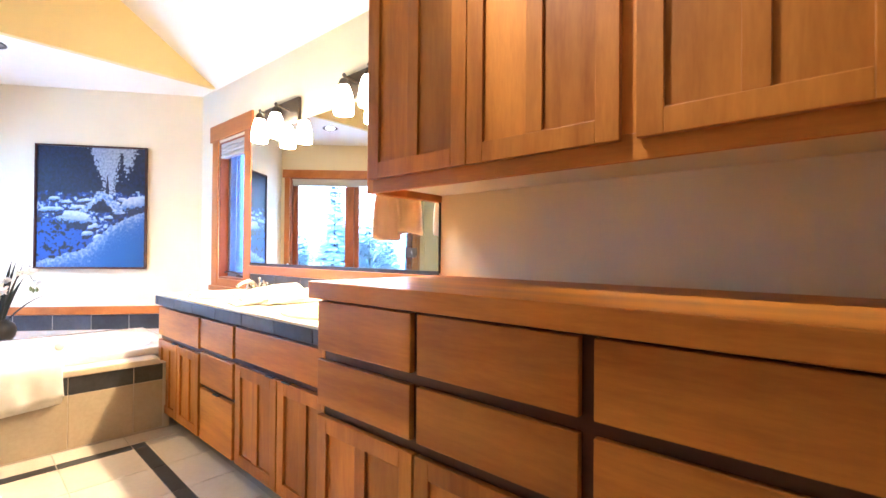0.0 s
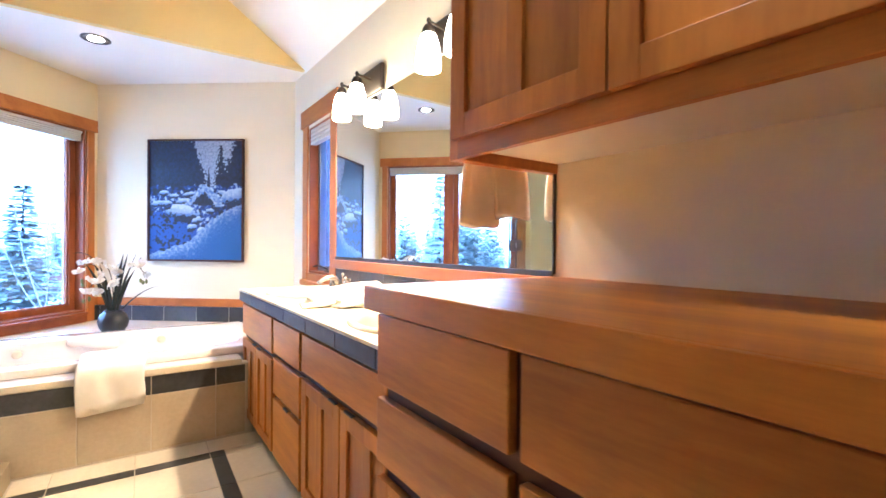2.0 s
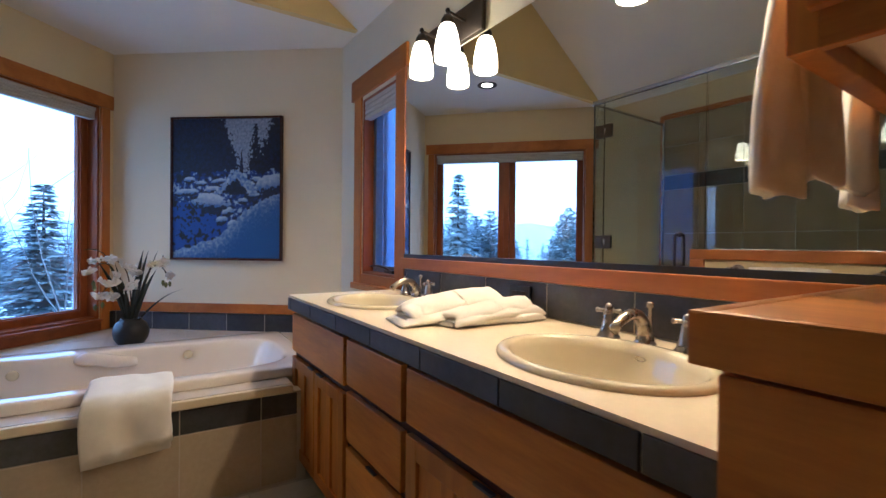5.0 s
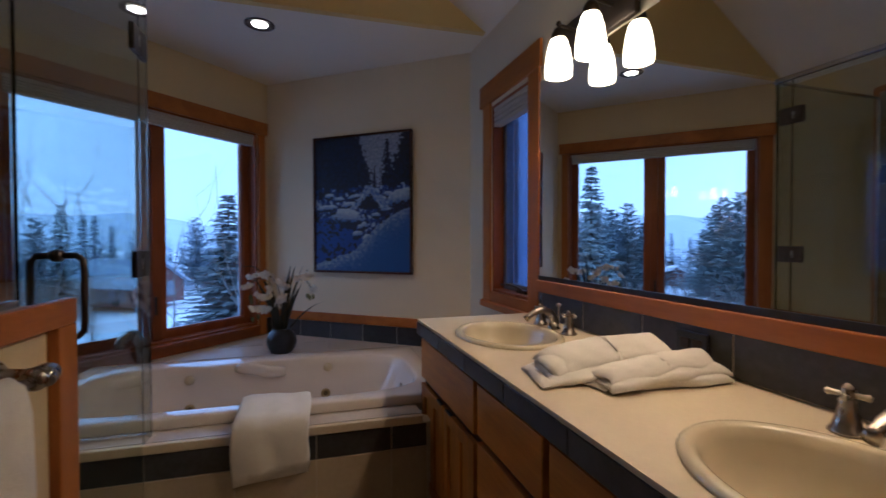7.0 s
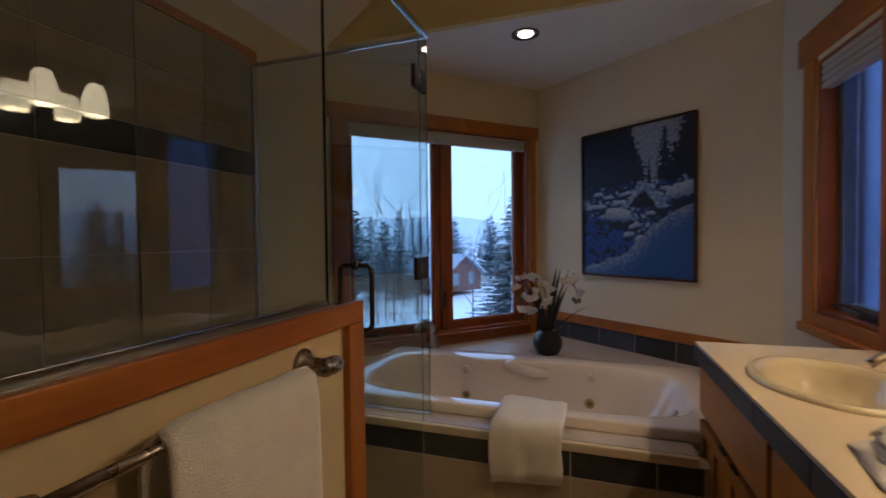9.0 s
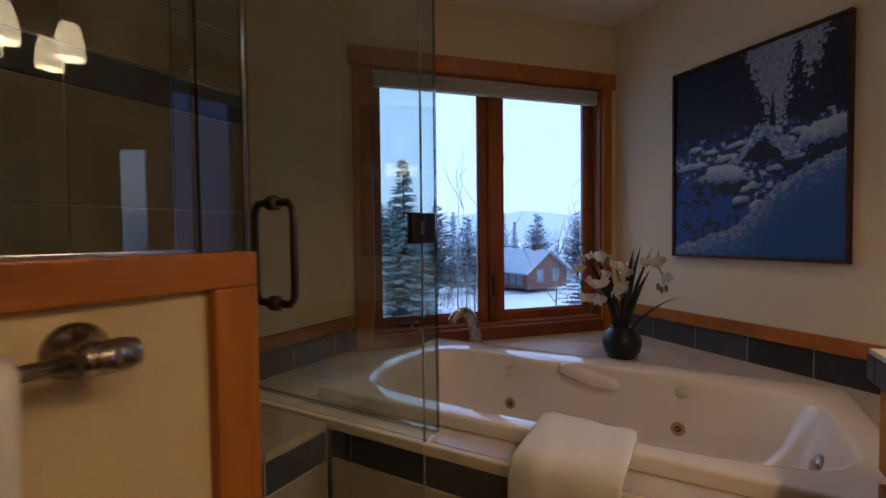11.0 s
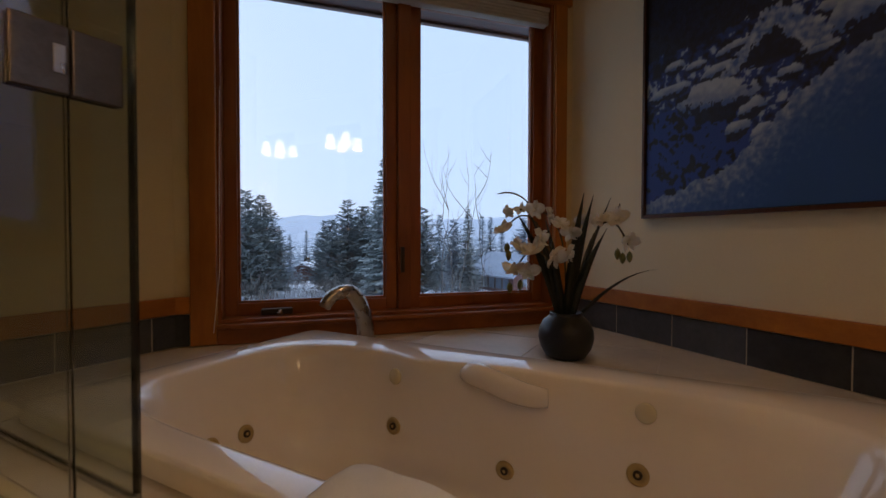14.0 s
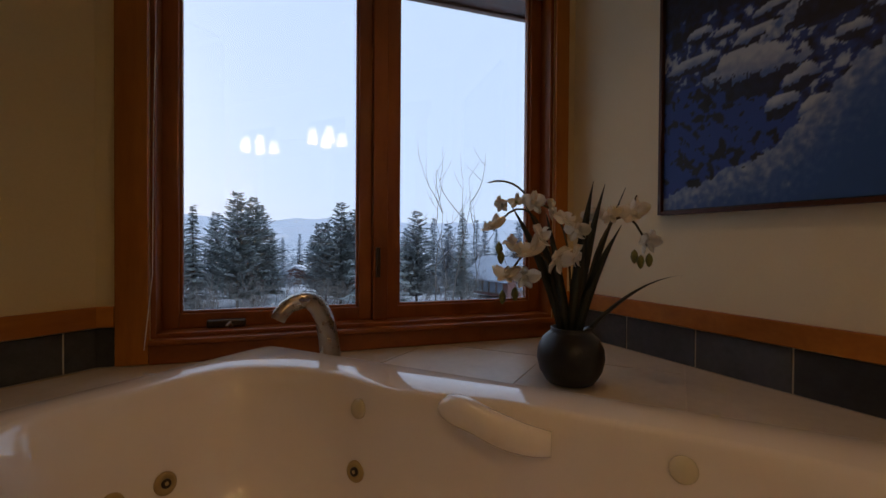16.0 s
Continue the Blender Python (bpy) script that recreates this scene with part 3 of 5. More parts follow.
# ---- cabinets ----
def panel_door(parent, x0, x1, z0, z1, y, mid=True, stile=0.055):
    """Framed door with a recessed panel and a middle stile; its face at y."""
    bm = bmesh.new()
    for a, b, c, d in ((x0, x0 + stile, z0, z1), (x1 - stile, x1, z0, z1), (x0 + stile, x1 - stile, z0, z0 + stile), (x0 + stile, x1 - stile, z1 - stile, z1)):
        box_into(bm, a, b, y, y + 0.021, c, d, 0.0025)
    door = part("door", bm, cherry_z, parent)
    xm = (x0 + x1) / 2
    if mid:
        part("middle_stile", box(xm - 0.026, xm + 0.026, y + 0.002, y + 0.019, z0 + stile, z1 - stile, 0.002), cherry_z, door)
        part("panel", box(x0 + stile - 0.004, xm - 0.024, y + 0.011, y + 0.017, z0 + stile - 0.004, z1 - stile + 0.004), cherry_z, door)
        part("panel", box(xm + 0.024, x1 - stile + 0.004, y + 0.011, y + 0.017, z0 + stile - 0.004, z1 - stile + 0.004), cherry_z, door)
    else:
        part("panel", box(x0 + stile - 0.004, x1 - stile + 0.004, y + 0.011, y + 0.017, z0 + stile - 0.004, z1 - stile + 0.004), cherry_z, door)
    return door


def finger_pull(parent, x, z, y):
    """A small scooped pull on the edge of a door or drawer, its shade a black sliver."""
    part("finger_pull", box(x - 0.034, x + 0.034, y - 0.0008, y + 0.012, z - 0.004, z + 0.0035, 0.0015), black, parent, "finger pull scoop, its shade a black sliver")


def drawer(parent, x0, x1, z0, z1, y):
    d = part("drawer_front", box(x0, x1, y, y + 0.021, z0, z1, 0.0035), cherry_x, parent)
    return d


def vanity():
    v = thing("vanity_cabinet", "cherry wood double vanity cabinet with drawers and panelled doors", "vanity")
    y, end = 1.160, -3.155
    part("body", box(end, -1.185, y + 0.022, VAN_Y - 0.004, 0.075, 0.685), dark_wood_gap_shade, v)
    part("top_rail", box(end, -1.185, y + 0.022, y + 0.045, 0.685, 0.770), dark_wood_gap_shade, v)
    part("side_panel", box(end, end + 0.02, y + 0.045, VAN_Y - 0.004, 0.685, 0.770), dark_wood_gap_shade, v)
    part("toe_kick", box(end + 0.005, -1.19, y + 0.09, VAN_Y - 0.01, 0.0, 0.075), dark_wood_gap_shade, v)
    drawer(v, end + 0.005, -2.475, 0.575, 0.752, y)
    finger_pull(panel_door(v, end + 0.005, -2.815, 0.085, 0.545, y, True, 0.05), -2.87, 0.545, y)
    finger_pull(panel_door(v, -2.809, -2.475, 0.085, 0.545, y, True, 0.05), -2.75, 0.545, y)
    drawer(v, -2.445, -2.035, 0.590, 0.752, y)
    drawer(v, -2.445, -2.035, 0.390, 0.565, y)
    finger_pull(drawer(v, -2.445, -2.035, 0.085, 0.365, y), -2.24, 0.365, y)
    drawer(v, -2.005, -1.195, 0.600, 0.752, y)
    finger_pull(panel_door(v, -2.005, -1.604, 0.085, 0.570, y, True, 0.055), -1.67, 0.570, y)
    finger_pull(panel_door(v, -1.596, -1.195, 0.085, 0.570, y, True, 0.055), -1.53, 0.570, y)


vanity()

SINKS = ((-2.705, 1.392), (-1.556, 1.390))


def ellipse(cx, cy, ax, ay, z=None, n=56, p=2.0):
    out = []
    for i in range(n):
        a = 2 * math.pi * i / n
        c, s = math.cos(a), math.sin(a)
        x, y = cx + ax * math.copysign(abs(c) ** (2 / p), c), cy + ay * math.copysign(abs(s) ** (2 / p), s)
        out.append((x, y) if z is None else (x, y, z))
    return out


def countertop():
    c = thing("vanity_countertop", "cream vanity countertop edged with dark slate tiles", "countertop")
    holes = [ellipse(x, y, 0.235, 0.178) for x, y in SINKS]
    part("slab", slab_with_holes([(-3.166, 1.146), (-1.172, 1.146), (-1.172, VAN_Y - 0.002), (-3.166, VAN_Y - 0.002)], holes, 0.826, 0.84), counter_stone, c)
    part("edge_backing", box(-3.162, -1.174, 1.148, 1.173, 0.772, 0.825), grout, c)
    tile_run(c, facing(-3.164, 1.148, 0, 0), 1.990, 0.770, 0.831, 0.303, slate, 0.05, thick=0.007)
    tile_run(c, facing(-3.162, VAN_Y, 0, -90), 0.575, 0.770, 0.825, 0.303, slate, 0.0)


countertop()


def sink(x, y):
    s = thing("sink", "biscuit-coloured oval drop-in china washbasin in the countertop", "sink", "vanity sinks", (x, y, 0.84))
    prof = [(0.252, 0.196, 0.0), (0.253, 0.197, 0.006), (0.246, 0.190, 0.013), (0.232, 0.177, 0.014), (0.220, 0.166, 0.008), (0.213, 0.160, -0.012), (0.200, 0.148, -0.05),
            (0.165, 0.120, -0.105), (0.10, 0.072, -0.135), (0.03, 0.024, -0.142)]
    part("bowl", loft([ellipse(0, 0, a, b, z) for a, b, z in prof], True, False, True), biscuit, s, smooth=True)
    part("drain", turned([(0.024, -0.1405), (0.022, -0.136), (0.012, -0.138), (0.003, -0.139)], 20), nickel, s, smooth=True)
    part("overflow_ring", loft([[(0.015 * math.cos(a) * k, 0.1575 - 0.002 * k, -0.018 + 0.006 * math.sin(a) * k) for a in [2 * math.pi * i / 18 for i in range(18)]] for k in (1.0, 0.75)]), nickel, s, smooth=True)
    return s


first_sink = sink(*SINKS[0])
copy_thing(first_sink, Matrix.Translation((*SINKS[1], 0.84)))


def faucet(x, y):
    f = thing("faucet", "brushed nickel widespread faucet with two cross handles", "faucet", "vanity faucets", (x, y, 0.841))
    pts = bezier((0, 0, 0.02), (0, -0.005, 0.092), (0, -0.072, 0.100), (0, -0.130, 0.048), 14)
    part("spout", tube(pts, [0.021, 0.019, 0.017, 0.016, 0.0155, 0.015, 0.0145, 0.014, 0.0135, 0.013, 0.0125, 0.012, 0.012, 0.0135], 16), nickel, f, smooth=True)
    part("spout_base", turned([(0.027, 0), (0.027, 0.005), (0.022, 0.012), (0.020, 0.03)], 22), nickel, f, smooth=True)
    part("lift_rod", turned([(0.004, 0.02), (0.004, 0.09), (0.009, 0.094), (0.010, 0.104), (0.003, 0.108)], 12, Matrix.Translation((0, 0.022, 0))), nickel, f, smooth=True)
    for sx in (-0.108, 0.108):
        h = part("handle", turned([(0.030, 0), (0.030, 0.005), (0.025, 0.010), (0.019, 0.03), (0.014, 0.055), (0.0145, 0.062), (0.011, 0.066), (0.011, 0.078), (0.009, 0.09), (0.002, 0.094)], 22, Matrix.Translation((sx, 0, 0))), nickel, f, smooth=True)
        for a in (20, 110):
            d = Vector((math.cos(radians(a)), math.sin(radians(a)), 0))
            c = Vector((sx, 0, 0.073))
            part("cross_bar", tube([c - d * 0.035, c - d * 0.031, c - d * 0.024, c, c + d * 0.024, c + d * 0.031, c + d * 0.035], [0.003, 0.0075, 0.0055, 0.005, 0.0055, 0.0075, 0.003], 10), nickel, h, smooth=True)
    return f


first_faucet = faucet(-2.752, 1.624)
copy_thing(first_faucet, Matrix.Translation((-1.594, 1.624, 0.841)))

# splash tiles, ledge and mirror
structure("backsplash", box(-3.045, -1.172, VAN_Y - 0.010, VAN_Y, 0.8405, 0.964), grout, "row of dark slate splash tiles behind the vanity", "backsplash")
tile_run(bpy.data.objects["backsplash"], facing(-3.045, VAN_Y - 0.010, 0, 0), 1.873, 0.842, 0.963, 0.334, slate, 0.023)
structure("ledge", box(-3.046, -1.172, VAN_Y - 0.034, VAN_Y, 0.964, 1.020, 0.004), fir_x, "wooden ledge board below the mirror", "trim")


def mirror():
    m = thing("vanity_mirror", "large frameless wall mirror above the double vanity", "mirror")
    part("glass", box(-3.045, -1.168, VAN_Y - 0.010, VAN_Y - 0.006, 1.028, 1.966), mirror_silver, m)
    part("backing", box(-3.040, -1.2, VAN_Y - 0.006, VAN_Y - 0.0005, 1.030, 1.962), black, m)
    part("bottom_channel", box(-3.046, -1.166, VAN_Y - 0.015, VAN_Y - 0.0102, 1.020, 1.040), black, m, "black bottom channel")
    part("end_edge", box(-1.166, -1.162, VAN_Y - 0.016, VAN_Y - 0.001, 1.03, 1.40), black, m)


mirror()
o = thing("wall_outlet", "dark wall outlet plate on the splash tiles", "outlet")
part("plate", box(-2.198, -2.088, VAN_Y - 0.025, VAN_Y - 0.0185, 0.872, 0.944, 0.003), black, o)
part("socket", box(-2.181, -2.148, VAN_Y - 0.0275, VAN_Y - 0.025, 0.892, 0.924, 0.002), bronze, o)
part("socket", box(-2.138, -2.105, VAN_Y - 0.0275, VAN_Y - 0.025, 0.892, 0.924, 0.002), bronze, o)


def dresser():
    d = thing("dresser_cabinet", "tall cherry wood base cabinet with rows of drawers and doors", "cabinet")
    y = 1.082
    part("body", box(-1.152, 1.245, y + 0.022, VAN_Y - 0.004, 0.09, 0.962), dark_wood_gap_shade, d)
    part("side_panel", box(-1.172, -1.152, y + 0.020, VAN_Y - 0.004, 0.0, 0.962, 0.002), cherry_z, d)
    part("toe_kick", box(-1.150, 1.245, y + 0.09, VAN_Y - 0.01, 0.0, 0.09), dark_wood_gap_shade, d)
    for x0, x1 in ((-1.168, -0.701), (-0.674, -0.193), (-0.160, 0.300), (0.328, 0.780), (0.808, 1.235)):
        drawer(d, x0, x1, 0.780, 0.952, y)
        drawer(d, x0, x1, 0.588, 0.746, y)
    for x0, x1 in ((-1.168, -0.690), (-0.682, -0.193), (-0.160, 0.310), (0.318, 0.780), (0.808, 1.235)):
        panel_door(d, x0, x1, 0.10, 0.551, y)


dresser()
t = thing("worktop", "cherry wood worktop lying on the tall base cabinet", "countertop")
part("board", box(-1.165, 1.247, 1.070, VAN_Y - 0.003, 0.966, 1.022, 0.002), cherry_x, t)
part("front_edge", box(-1.186, 1.247, 1.052, 1.0695, 0.963, 1.0225, 0.004), cherry_x, t, "thick front edge band")
part("end_edge", box(-1.186, -1.1655, 1.0705, VAN_Y - 0.003, 0.963, 1.0225, 0.004), cherry_y, t)


def upper_cabinet():
    u = thing("wall_cabinet", "cherry wood wall cabinet with panelled doors over the tall base cabinet", "cabinet")
    y, top = 1.315, 2.30
    part("side_panel", box(-1.192, -1.155, y, VAN_Y - 0.003, 1.358, top, 0.002), cherry_z, u)
    part("bottom_rail", box(-1.155, 1.247, y, y + 0.02, 1.358, 1.425, 0.002), cherry_x, u)
    part("body", box(-1.155, 1.247, y + 0.02, VAN_Y - 0.003, 1.395, top), dark_wood_gap_shade, u)
    for x0, x1 in ((-1.155, -1.146), (-0.190, -0.146), (0.795, 0.828)):
        part("stile", box(x0, x1, y, y + 0.02, 1.425, top, 0.002), cherry_z, u)
    for x0, x1 in ((-1.162, -0.675), (-0.671, -0.188), (-0.148, 0.330), (0.334, 0.795), (0.828, 1.24)):
        panel_door(u, x0, x1, 1.408, top - 0.02, y - 0.022, True, 0.062)
    part("underside", box(-1.154, 1.246, y + 0.021, VAN_Y - 0.004, 1.389, 1.394), paint_ceiling, u, "pale cabinet underside")
    part("cornice", box(-1.205, 1.247, y - 0.03, VAN_Y - 0.003, top, top + 0.05, 0.008), cherry_x, u)


upper_cabinet()
structure("wall_nook", box(-1.160, 1.247, VAN_Y - 0.006, VAN_Y, 1.0225, 1.388), paint_wall, "painted wall between the base and wall cabinets", "wall")


# ---- lamps ----
SCONCE_Z, SHADE_Y = 2.043, VAN_Y - 0.113


def sconce(x):
    s = thing("vanity_light", "dark bronze wall light with two lit opal glass shades", "wall light", "vanity lights", (x, VAN_Y, SCONCE_Z))
    part("backplate", box(-0.225, 0.225, -0.024, -0.001, -0.066, 0.080, 0.006), bronze, s)
    part("boss", turned([(0.018, 0.0), (0.018, 0.012), (0.008, 0.018), (0.002, 0.019)], 18, Matrix.Translation((0, -0.024, 0)) @ pose(0, 0, 0, 90, 0, 0)), bronze, s, smooth=True)
    for sx in (-0.106, 0.106):
        arm = part("arm", tube([(sx, -0.02, 0.015), (sx, -0.06, 0.020), (sx, -0.100, 0.027), (sx, -0.112, 0.022), (sx, -0.113, 0.0)], 0.0065, 10), bronze, s, smooth=True)
        part("finial", turned([(0.004, -0.01), (0.011, 0.0), (0.008, 0.010), (0.002, 0.014)], 14, Matrix.Translation((sx, -0.113, 0.030))), bronze, arm, smooth=True)
        part("socket_cup", turned([(0.008, 0.016), (0.018, 0.010), (0.027, -0.006), (0.031, -0.028), (0.028, -0.030)], 22, Matrix.Translation((sx, -0.113, 0))), bronze, s, smooth=True)
        part("shade", turned([(0.027, -0.025), (0.036, -0.043), (0.046, -0.080), (0.053, -0.128), (0.0545, -0.165), (0.052, -0.180), (0.048, -0.179), (0.049, -0.163), (0.042, -0.09), (0.030, -0.05), (0.006, -0.04)], 30, Matrix.Translation((sx, -0.113, 0)), False), shade_glow, s, "lit opal glass shade", True)
    return s


SCONCES = (-2.606, -1.665)
first_sconce = sconce(SCONCES[0])
copy_thing(first_sconce, Matrix.Translation((SCONCES[1], VAN_Y, SCONCE_Z)))
for sx in SCONCES:
    for d in (-0.106, 0.106):
        b = new("sconce_bulb", bpy.data.lights.new("sconce_bulb", "POINT"))
        b.data.energy, b.data.color, b.data.shadow_soft_size = BULB, WARM, 0.018
        b.matrix_basis = Matrix.Translation((sx + d, SHADE_Y, SCONCE_Z - 0.148))


def can_light(x, y):
    c = thing("recessed_light", "lit recessed ceiling light with a bronze trim ring", "ceiling light", "recessed lights", (x, y, CEIL))
    part("trim_ring", turned([(0.085, 0.0), (0.085, -0.005), (0.078, -0.007), (0.062, -0.004), (0.062, 0.0)], 32, None, False), bronze, c, "dark bronze trim ring", True)
    part("reflector", turned([(0.062, -0.003), (0.043, -0.0015)], 32, None, False), hinge_metal, c, smooth=True)
    part("bulb", turned([(0.045, -0.002), (0.040, -0.006), (0.018, -0.010), (0.001, -0.011)], 28, None, False), can_glow, c, "lit frosted bulb", True)
    return c


CANS = ((-3.967, 0.335),)
VAULT_FILLS = ((-0.95, 0.66),)
first_can = can_light(*CANS[0])
# an unseen fill lamp, added in the sloping ceiling over the cabinets' aisle
for x, y in VAULT_FILLS:
    copy_thing(first_can, Matrix.Translation((x, y, vault(y) - 0.001)) @ pose(0, 0, 0, -math.degrees(math.atan(SLOPE)), 0, 0))
    b = new("can_and_fill_bulb", bpy.data.lights.new("can_and_fill_bulb", "SPOT"))
    b.data.energy, b.data.color, b.data.shadow_soft_size, b.data.spot_size, b.data.spot_blend = VAULT_FILL_W, WARM2, 0.06, radians(46), 0.8
    b.matrix_basis = look((x, y, vault(y) - 0.05), (x + 0.60, y + 0.63, vault(y) - 1.03))
for x, y in CANS:
    b = new("can_and_fill_bulb", bpy.data.lights.new("can_and_fill_bulb", "SPOT"))
    b.data.energy, b.data.color, b.data.shadow_soft_size, b.data.spot_size, b.data.spot_blend = CANW, WARM, 0.05, radians(105), 0.8
    b.matrix_basis = Matrix.Translation((x, y, CEIL - 0.03))


# ---- shower ----
SH_Y = 0.015
structure("shower_tile_wall", box(-3.085, -1.30, BACK_Y, BACK_Y + 0.012, 0.0, 2.20), grout, "beige tiled shower wall with a dark slate band", "shower wall")
sw = bpy.data.objects["shower_tile_wall"]
SWM = facing(-1.30, BACK_Y + 0.012, 0, 180)
for z0, z1, w, mt in ((0.45, 0.83, 0.33, shower_tile), (0.83, 1.21, 0.33, shower_tile), (1.21, 1.587, 0.33, shower_tile), (1.587, 1.712, 0.33, slate), (1.712, 1.96, 0.33, shower_tile), (1.96, 2.198, 0.33, shower_tile)):
    tile_run(sw, SWM, 1.783, z0, z1, w, mt, 0.17, thick=0.006)
structure("trim_shower", box(-3.125, -3.086, BACK_Y, BACK_Y + 0.022, 0.447, 2.24, 0.003), fir_z, "upright wooden trim strip at the edge of the shower tiles", "trim")
structure("trim_shower_top", box(-3.085, -1.30, BACK_Y, BACK_Y + 0.024, 2.20, 2.245, 0.003), fir_x, "wooden trim strip on top of the shower tiles", "trim")
structure("shower_side_tiles", box(-1.312, -1.30, BACK_Y + 0.02, 0.0, 0.0, 2.20), shower_tile, "beige tiled side wall of the shower", "shower wall")

bench_line = [(-2.985, -0.39), (-2.72, -0.39), (-2.42, -0.60), (-1.32, -0.60), (-1.32, -0.95), (-2.985, -0.95)]
structure("shower_bench", slab_with_holes(bench_line, [], 0.0, DECK - 0.03), grout, "tiled shower bench level with the bath deck", "shower bench")
bench = bpy.data.objects["shower_bench"]
grown = [(-2.970, -0.375), (-2.716, -0.375), (-2.414, -0.585), (-1.318, -0.585), (-1.318, -0.955), (-2.970, -0.955)]
part("seat", slab_with_holes(grown, [], DECK - 0.03, DECK), shower_tile, bench, "smooth beige bench top")
for (x0, y0), (x1, y1) in (((-2.98, -0.389), (-2.72, -0.389)), ((-2.72, -0.389), (-2.42, -0.599)), ((-2.42, -0.599), (-1.33, -0.599))):
    a = math.degrees(math.atan2(y1 - y0, x1 - x0))
    ln = math.hypot(x1 - x0, y1 - y0)
    tile_run(bench, facing(x1, y1, 0, a + 180), ln, 0.30, DECK - 0.032, 0.27, slate, 0.0)
    tile_run(bench, facing(x1, y1, 0, a + 180), ln, 0.02, 0.30, 0.27, shower_tile, 0.0)
structure("shower_floor", box(-2.98, -1.31, -0.60, -0.02, -0.005, 0.03), shower_tile, "beige tiled shower floor", "shower floor")
structure("shower_curb", box(-2.99, -2.34, -0.02, 0.09, -0.005, 0.10, 0.006), shower_tile, "tiled curb below the shower door", "curb")


def pony_wall():
    structure("wall_pony", box(-2.312, -1.30, -0.045, 0.084, -0.005, 1.050), paint_tan, "tan painted half wall in front of the shower", "half wall")
    w = bpy.data.objects["wall_pony"]
    part("top_tile", box(-2.315, -1.30, -0.055, 0.082, 1.050, 1.065, 0.003), cream_tile, w, "beige tile capping")
    part("top_rail", box(-2.332, -1.302, 0.082, 0.106, 1.020, 1.079, 0.004), fir_x, w, "honey-coloured wooden rail")
    part("end_stile", box(-2.332, -2.252, 0.082, 0.106, 0.0, 1.020, 0.004), fir_z, w, "honey-coloured wooden upright")
    part("end_cap", box(-2.334, -2.314, -0.05, 0.082, 0.0, 1.050, 0.003), fir_z, w)
    part("base_rail", box(-2.252, -1.302, 0.082, 0.102, 0.0, 0.11, 0.003), fir_x, w)


pony_wall()


def shower_enclosure():
    e = thing("shower_enclosure", "frameless clear glass shower enclosure with a hinged door", "shower enclosure")

    def pane(name, *b):
        p = part(name, box(*b, 0.001), shower_glass, e)
        p.visible_shadow = False
        return p
    pane("fixed_pane", -2.278, -1.305, SH_Y - 0.005, SH_Y + 0.005, 1.070, 2.150)
    door = pane("door", -3.000, -2.286, SH_Y - 0.005, SH_Y + 0.005, 0.112, 2.150)
    pane("hinge_pane", -3.095, -3.005, SH_Y - 0.005, SH_Y + 0.005, DECK + 0.002, 2.150)
    pane("return_pane", -3.095, -3.085, -0.945, SH_Y - 0.006, DECK + 0.012, 2.150)
    part("header", box(-3.10, -1.305, SH_Y - 0.013, SH_Y + 0.013, 2.152, 2.180, 0.004), chrome, e, "satin chrome header bar")
    part("return_channel", box(-3.098, -3.082, -0.945, SH_Y - 0.014, 2.152, 2.168, 0.002), chrome, e)
    part("wall_channel", box(-3.102, -3.078, -0.9565, -0.935, DECK + 0.004, 2.15, 0.002), chrome, e, "satin chrome wall channel")
    part("sill_channel", box(-3.100, -3.080, -0.934, SH_Y - 0.008, DECK + 0.001, DECK + 0.011), chrome, e)
    part("pony_channel", box(-2.27, -1.306, SH_Y - 0.011, SH_Y + 0.011, 1.0655, 1.083, 0.001), chrome, e, "satin chrome bottom channel")
    for z in (1.125, 1.94):
        for y0 in (SH_Y + 0.005, SH_Y - 0.013):
            h = part("hinge", box(-3.072, -3.006, y0, y0 + 0.008, z - 0.048, z + 0.048, 0.003), hinge_metal, e, "dark bronze glass hinge")
            part("hinge_leaf", box(-3.004, -2.937, y0, y0 + 0.008, z - 0.048, z + 0.048, 0.003), hinge_metal, h)
            part("hinge_screw", box(-2.998, -2.984, y0 - 0.001, y0 + 0.009, z - 0.02, z + 0.02, 0.001), nickel, h)
    for sy in (1, -1):
        pts = [(-2.442, SH_Y, 0.967), (-2.442, SH_Y + sy * 0.045, 0.967), (-2.442, SH_Y + sy * 0.058, 0.980), (-2.442, SH_Y + sy * 0.060, 1.002), (-2.442, SH_Y + sy * 0.060, 1.137), (-2.442, SH_Y + sy * 0.058, 1.159), (-2.442, SH_Y + sy * 0.045, 1.172), (-2.442, SH_Y, 1.172)]
        hd = part("door_pull", tube(pts, 0.0082, 14), hinge_metal, door, "dark bronze loop door pull", True)
        for z in (0.967, 1.172):
            part("rosette", turned([(0.016, 0), (0.016, 0.006), (0.011, 0.012)], 16, Matrix.Translation((-2.442, SH_Y + sy * 0.005, z)) @ pose(0, 0, 0, -90 * sy, 0, 0)), hinge_metal, hd, smooth=True)


shower_enclosure()


